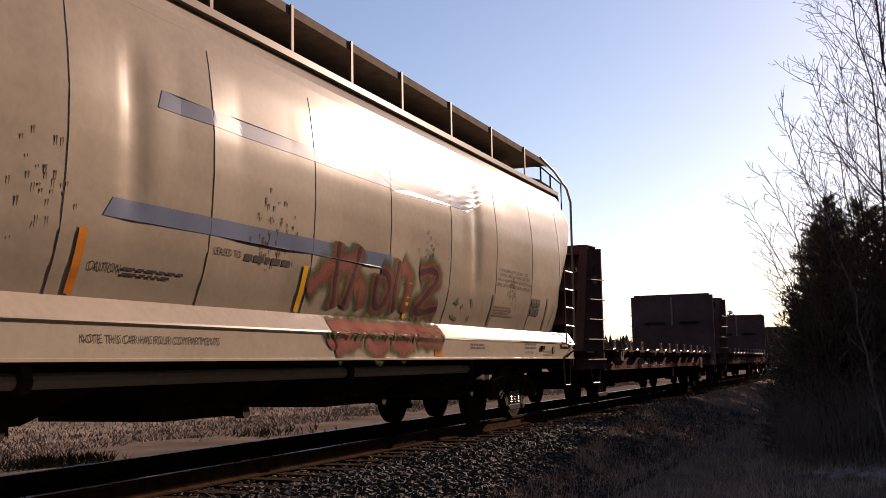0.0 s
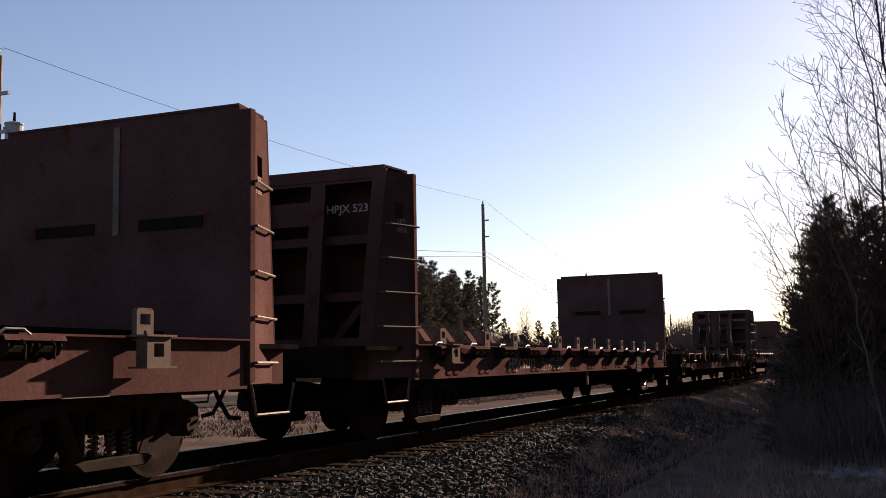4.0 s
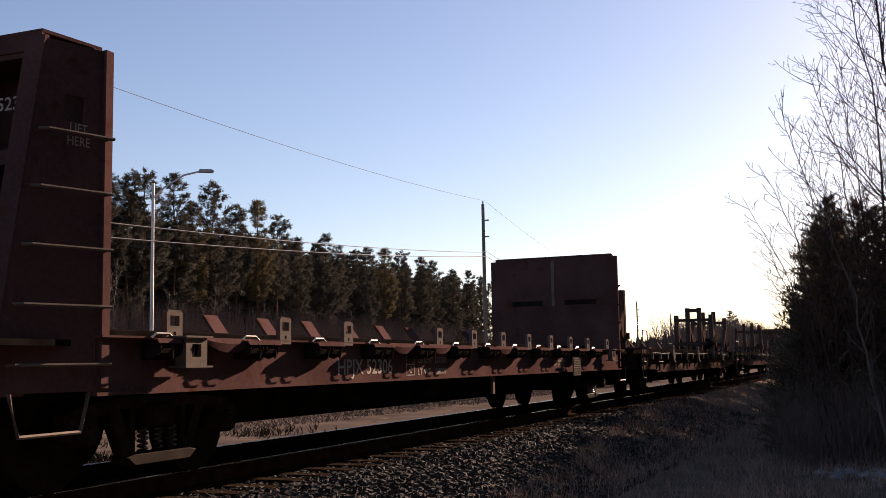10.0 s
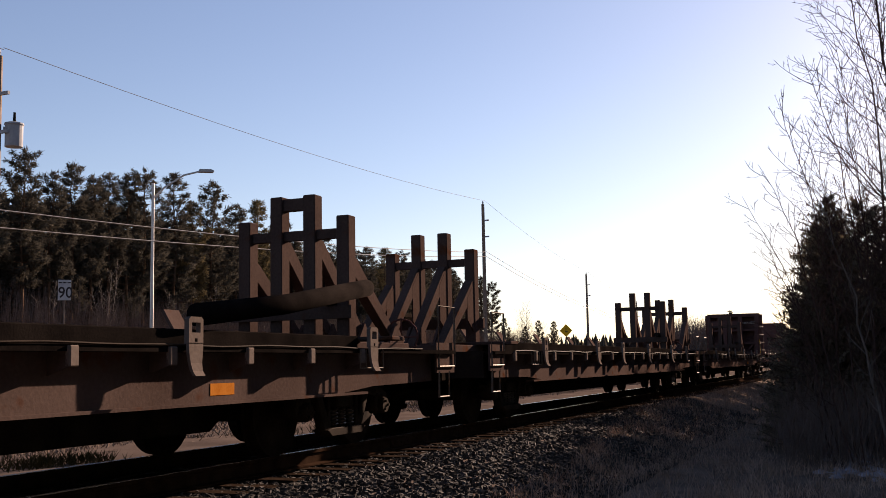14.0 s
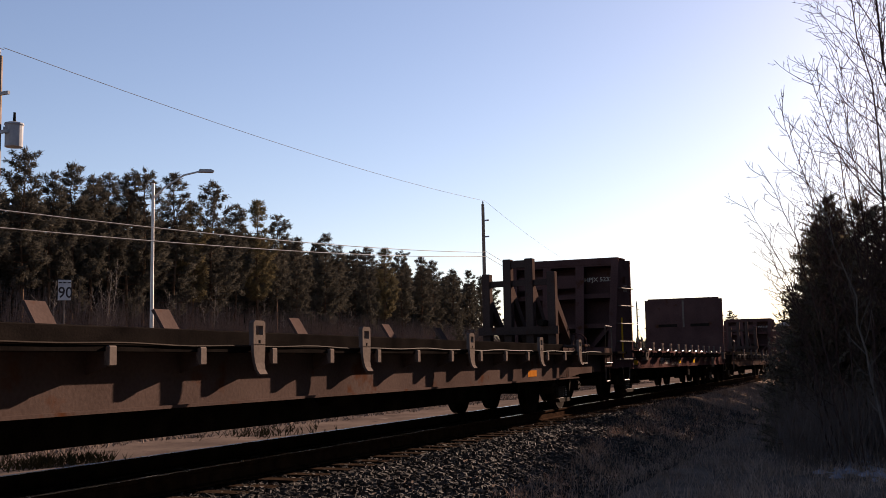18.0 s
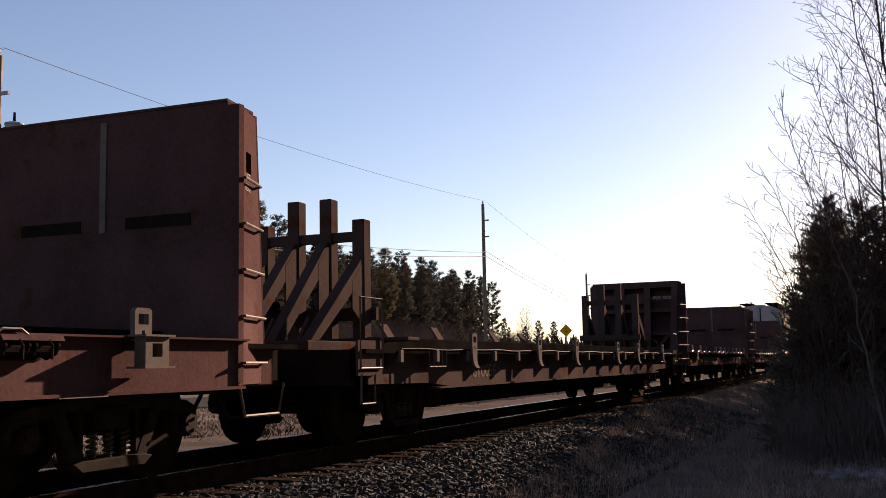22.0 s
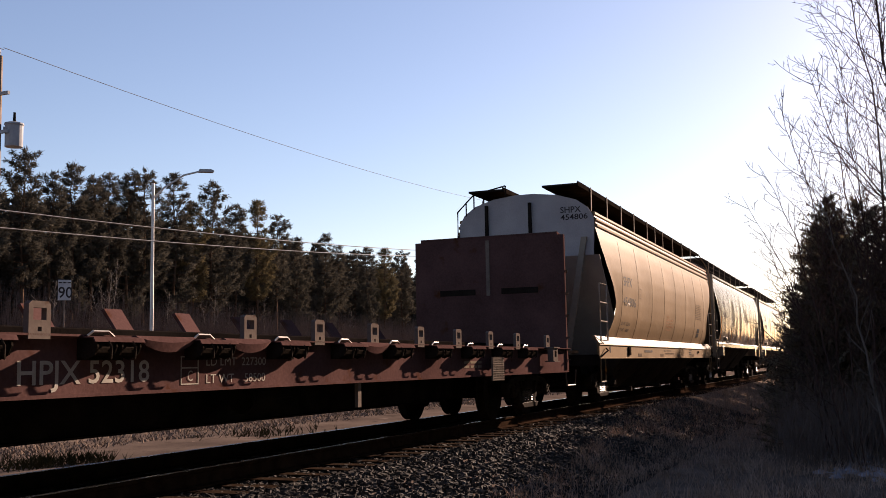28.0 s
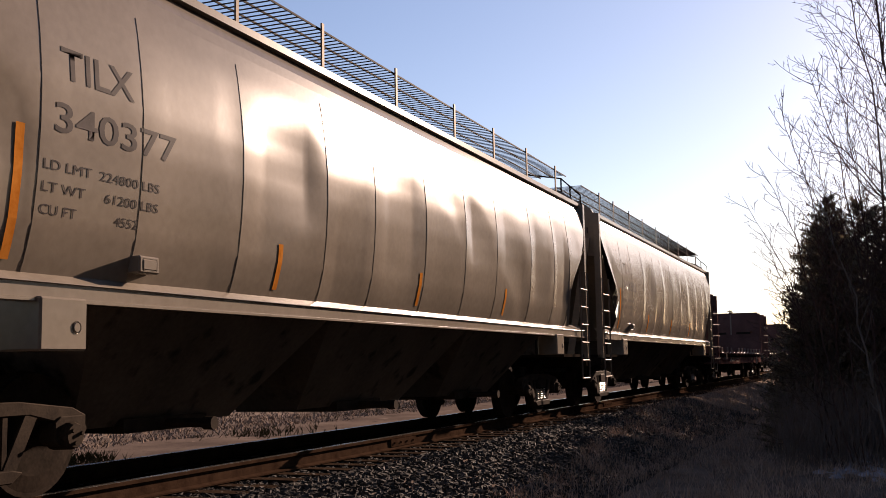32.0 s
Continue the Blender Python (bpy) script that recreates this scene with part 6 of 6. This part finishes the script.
def spruce(x, y, h, r, seed, mat="spruce"):
    q = random.Random(seed)
    z0 = ground_z(x, y)
    t = thing("spruce_tree", (x, y, z0), "dense dark spruce with branches to the ground", "tree", "spruces beside the track")
    bm = bmesh.new()
    tube(bm, [(0, 0, -0.1), (0.04, 0, h * 0.5), (0, 0.03, h)], 0.09, 6, 0.012)
    v, f = [], []
    dense = 110 if x < 26 and y > -2 else 46
    for k in range(int(h * dense)):
        z = 0.1 + (h - 0.15) * (1 - (1 - (k + q.random()) / (h * dense)) ** 0.8)
        u = z / h
        rr = r * (1 - u) ** 0.62 * (0.95 + 0.35 * noise.noise((seed * 3.1, z * 1.3, 0))) + 0.06
        a = q.random() * 6.283
        ln = rr * (0.5 + 0.6 * q.random())
        d = Vector((math.cos(a), math.sin(a), 0))
        base = Vector((0, 0, z))
        mid = base + d * ln * 0.6 + Vector((0, 0, ln * (-0.22 + 0.45 * u + 0.25 * q.random())))
        tip = mid + d * ln * 0.4 + Vector((0, 0, ln * (0.02 + 0.25 * q.random())))
        tube(bm, [base, mid, tip], 0.012, 3, 0.004)
        n = max(4, int(ln / 0.055))
        for i in range(n):
            g = 0.2 + 0.8 * (i + q.random()) / n
            p = base.lerp(mid, g / 0.6) if g < 0.6 else mid.lerp(tip, (g - 0.6) / 0.4)
            for _ in range(4):
                w = (d * 0.5 + Vector((q.gauss(0, 0.7), q.gauss(0, 0.7), q.gauss(0, 0.55)))).normalized() * (0.08 + 0.10 * q.random()) * (1.0 if dense > 50 else 1.6)
                e = Vector((-w.y, w.x, w.z * 0.4)).normalized() * (0.016 if dense > 50 else 0.03)
                o = len(v)
                v += [tuple(p - e), tuple(p + e), tuple(p + w)]
                f.append((o, o + 1, o + 2))
    me = bpy.data.meshes.new("trunk")
    bm.to_mesh(me)
    bm.free()
    me.materials.append(M["bark"])
    ob = new("trunk", me)
    ob.parent = t
    ob = new("crown", data_mesh("spruce", v, f, mat))
    ob.parent = t


# Those below y -2 are unseen, added with those past x 34 for shade.
for i, (x, y, h, r) in enumerate(((21.0, 0.55, 4.75, 1.55), (20.4, 1.1, 2.7, 0.95), (22.6, -0.35, 4.7, 1.7), (24.5, 0.75, 4.6, 1.5), (30, 1.25, 4.9, 1.6), (28.5, 0.6, 4.2, 1.3), (32, 0.0, 6.3, 1.8), (27.5, -0.75, 5.0, 1.5), (36, 1.1, 6.4, 1.7), (42, 0.8, 7.2, 1.9), (47, 0.9, 7.4, 1.9), (58, 1.2, 7.8, 2.0), (34, -2.6, 9.5, 1.9), (29.5, -3.6, 9.0, 2.2), (25.5, -2.9, 7.0, 1.8), (38.5, -4.0, 10.5, 2.2), (43.5, -3.2, 10.5, 2.1), (33, -6.6, 11.0, 2.3), (52, 1.2, 7.6, 2.0), (64, 1.5, 7.9, 2.1))):
    spruce(x, y, h, r, 60 + i)

# ---- distant woods ----
def far_wood(q):
    for _ in range(1500):
        a = radians(1.5 + 24 * q.random())
        dist = 420 + 260 * q.random()
        x, y = math.cos(a) * dist, math.sin(a) * dist
        h, w = 7 + 6 * q.random(), 1.4 + 1.6 * q.random()
        for k in range(3):
            b = k * 1.047
            yield [(x - w * math.cos(b), y - w * math.sin(b), -0.4), (x + w * math.cos(b), y + w * math.sin(b), -0.4), (x + w * 0.5 * math.cos(b), y + w * 0.5 * math.sin(b), h * 0.7), (x, y, h), (x - w * 0.6 * math.cos(b), y - w * 0.6 * math.sin(b), h * 0.6)], [(0, 1, 2, 3, 4)]


scatter("distant_wood", far_wood(random.Random(12)), "needles", "distant dark wood along the horizon", "wood")
for k in range(5):
    x = 225 + 26 * k
    pine(x, 22 + 0.10 * (x - 215) + 7 * rnd.random(), 6 + rnd.randrange(4), 9.5 + 2.5 * rnd.random(), rnd.random() * 6.28, "pines along the far track")
scatter("far_brush", twigs(6000, random.Random(13), lambda q: (lambda x, u: (x, 16 + 13 * u))(150 + 140 * q.random(), q.random()), 2.5, 9.0, 0.05, 0.5), "brush", "leafless brown brush along the far track", "brush")
scatter("dry_shrubs", twigs(420, random.Random(14), lambda q: q.choice(((21.5 + 1.6 * q.gauss(0, 0.6), 13.2 + q.gauss(0, 0.5)), (14.4 + q.gauss(0, 0.35), 13.3 + q.gauss(0, 0.3)), (14.6 + q.gauss(0, 0.3), 12.5 + q.gauss(0, 0.2)), (13.9 + q.gauss(0, 0.5), 12.8 + q.gauss(0, 0.3)), (38 + q.gauss(0, 5), 15.5 + q.gauss(0, 0.8)))), 0.1, 0.3, 0.014, 1.2), "weed", "low green-brown weeds beyond the track", "shrub")


scatter("verge_brush", twigs(1700, random.Random(16), lambda q: (16.5 + 6 * q.random(), -1.3 + 2.7 * q.random() ** 1.3), 0.3, 1.7, 0.0045, 0.7), "brush", "thin grey-brown brush under the trees", "brush")


def snow_bits(q):
    for _ in range(46):
        x, y = 15.2 + 4.5 * q.random(), 0.22 + 0.5 * q.gauss(0, 0.55) - 0.02 * 0
        r = 0.08 + 0.17 * q.random()
        z = ground_z(x, y) + 0.02
        n = 9
        pts = [(x + math.cos(k * 6.283 / n) * r * (0.6 + 0.7 * q.random()), y + math.sin(k * 6.283 / n) * r * (0.5 + 0.6 * q.random()), z - 0.03) for k in range(n)]
        yield pts + [(x, y, z + 0.03)], [(k, (k + 1) % n, n) for k in range(n)]


scatter("snow_patch", snow_bits(random.Random(15)), "snow", "last patches of old snow in the shade", "snow")

# ---- poles, wires and signs ----
def tube_part(name, key, pts, r, mat, parent, r1=None, n=8, label=""):
    return part(name, key, lambda bm: tube(bm, pts, r, n, r1), mat, parent, label=label)


POLES = ((20.0, 20.2, 9.0, 0.14), (59.5, 21.2, 10.6, 0.14), (95.8, 24.0, 9.1, 0.13), (150.0, 30.3, 9.3, 0.13), (190.0, 32.4, 9.3, 0.13))
for i, (x, y, h, r) in enumerate(POLES):
    z0 = -0.4
    p = thing("utility_pole", (x, y, z0), "weathered wooden utility pole with line wires" if i else "wooden utility pole with a grey transformer", "utility pole", "poles along the road")
    tube_part("shaft", ("shaft", i), [(0, 0, 0), (0, 0, h - z0)], r, "pole_wood", p, r * 0.7)
    part("insulator", "insulator", lambda bm: lathe(bm, ((0, 0.02), (0.05, 0.05), (0.12, 0.05), (0.2, 0.02)), "z", 8), "can_grey", p, (0, 0, h - z0))
    for z in (h - z0 - 1.0, h - z0 - 2.0):
        part("bracket", "pole_bracket", lambda bm: box(bm, -0.08, 0.25, -0.04, 0.04, -0.04, 0.04), "can_grey", p, (0, -0.12, z), rz=-90)
    if i == 0:
        can = part("transformer", "transformer", lambda bm: lathe(bm, ((-0.38, 0.2), (-0.38, 0.22), (0.16, 0.22), (0.19, 0.245), (0.23, 0.235), (0.27, 0.1)), "z", 18), "can_grey", p, (0.25, -0.33, 7.42), label="grey cylindrical transformer")
        part("bushing", "bushing", lambda bm: lathe(bm, ((0.25, 0.04), (0.52, 0.03)), "z", 8), "hose", can)
        part("transformer_arm", "tr_arm", lambda bm: box(bm, -0.05, 0.1, -0.05, 0.05, -0.06, 0.06), "can_grey", p, (0.13, -0.15, 7.49), rz=-45)


def wire(a, b, sag, r, name="power_line", label="thin overhead wire between the poles"):
    a, b = Vector(a), Vector(b)
    bm = bmesh.new()
    tube(bm, [a.lerp(b, k / 16) - Vector((0, 0, sag * 4 * (k / 16) * (1 - k / 16))) for k in range(17)], r, 4)
    me = bpy.data.meshes.new(name)
    bm.to_mesh(me)
    bm.free()
    me.materials.append(M["wire"])
    tagged(new(name, me), label, "wire", "overhead wires")


for (xa, ya, ha, _), (xb, yb, hb, _) in zip(POLES, POLES[1:]):
    da, db = (5.05, 2.85) if xa < 30 else (2.9, 2.9)
    wire((xa, ya - 0.15, ha + 0.2), (xb, yb - 0.15, hb + 0.2), 0.35, 0.009)
    wire((xa, ya - 0.15, ha - (4.0 if xa < 30 else 2.9)), (xb, yb - 0.15, hb - 2.95), 0.25, 0.016)
    wire((xa, ya - 0.15, ha - (4.45 if xa < 30 else 3.2)), (xb, yb - 0.15, hb - 3.2), 0.25, 0.016)
wire((20.0, 20.05, 9.15), (-20, 19, 9.15), 0.35, 0.009)
wire((20.0, 20.05, 5.0), (-20, 19, 5.0), 0.3, 0.016)
wire((20.0, 20.05, 4.55), (-20, 19, 4.55), 0.3, 0.016)

lamp = thing("street_lamp", (36.5, 28.0, -0.36), "slim pale street lamp pole with a curved arm", "street lamp")
tube_part("shaft", "lamp_shaft", [(0, 0, 0), (0, 0, 9.25)], 0.085, "pole_metal", lamp, 0.06)
tube_part("arm", "lamp_arm", [(0, 0, 8.6), (0.30, -0.38, 9.1), (0.8, -1.0, 9.65), (1.25, -1.55, 9.85)], 0.04, "pole_metal", lamp)
part("lamp_head", "lamp_head", lambda bm: prism(bm, ((-0.2, -0.06), (0.45, -0.05), (0.5, 0.02), (0.35, 0.09), (-0.15, 0.08)), "y", -0.13, 0.13), "can_grey", lamp, (1.3, -1.62, 9.85), rz=-51, bevel=0.02)

sign = thing("speed_sign", (33.5, 30.0, -0.36), "white square speed limit sign reading 90 on a post", "road sign")
part("panel", "sign_panel", lambda bm: box(bm, -0.01, 0.01, -0.25, 0.25, 4.15, 4.98), "sign_white", sign, rz=40, bevel=0.004)
part("panel_top", "sign_panel_top", lambda bm: [box(bm, -0.016, -0.012, -0.24 + 0.17 * k, -0.11 + 0.17 * k, 4.84, 4.89) for k in range(3)], "letter_black", sign, rz=40)
part("post", "sign_post", lambda bm: box(bm, 0.012, 0.06, -0.03, 0.03, 0, 4.6), "pole_wood", sign, rz=40)
num = letters("90", 0.46, "letter_black", sign, (0, 0, 4.22), name="digits", face="end")
num.matrix_basis = Matrix.Rotation(radians(40), 4, "Z") @ pose(-0.014, 0.235, 4.24)

warn = thing("warning_sign", (84.0, 22.9, -0.36), "yellow diamond warning sign on a post", "road sign")
part("panel", "warn_panel", lambda bm: prism(bm, ((0, 3.35), (0.53, 3.88), (0, 4.41), (-0.53, 3.88)), "x", -0.01, 0.01), "sign_yellow", warn, rz=10, bevel=0.004)
part("symbol", "warn_symbol", lambda bm: (box(bm, -0.016, -0.012, -0.16, 0.1, 3.78, 3.84), box(bm, -0.016, -0.012, -0.03, 0.03, 3.7, 4.1)), "letter_black", warn, rz=10)
part("post", "warn_post", lambda bm: box(bm, 0.012, 0.07, -0.04, 0.04, 0, 3.9), "pole_wood", warn, rz=10)


# ---- motion of the train ----
def motions():
    for car, s0, sets in CARS:
        walk(car, [(float(t), pose(s0 - run(t), YC, 0)) for t in range(33)])
        for w, x in sets:
            rows = []
            for k in range(481):
                t = k * 32.0 / 480
                rows.append((t, pose(x, 0, AXLE, 0, -math.degrees(run(t) / AXLE), 0)))
            walk(w, rows)


motions()
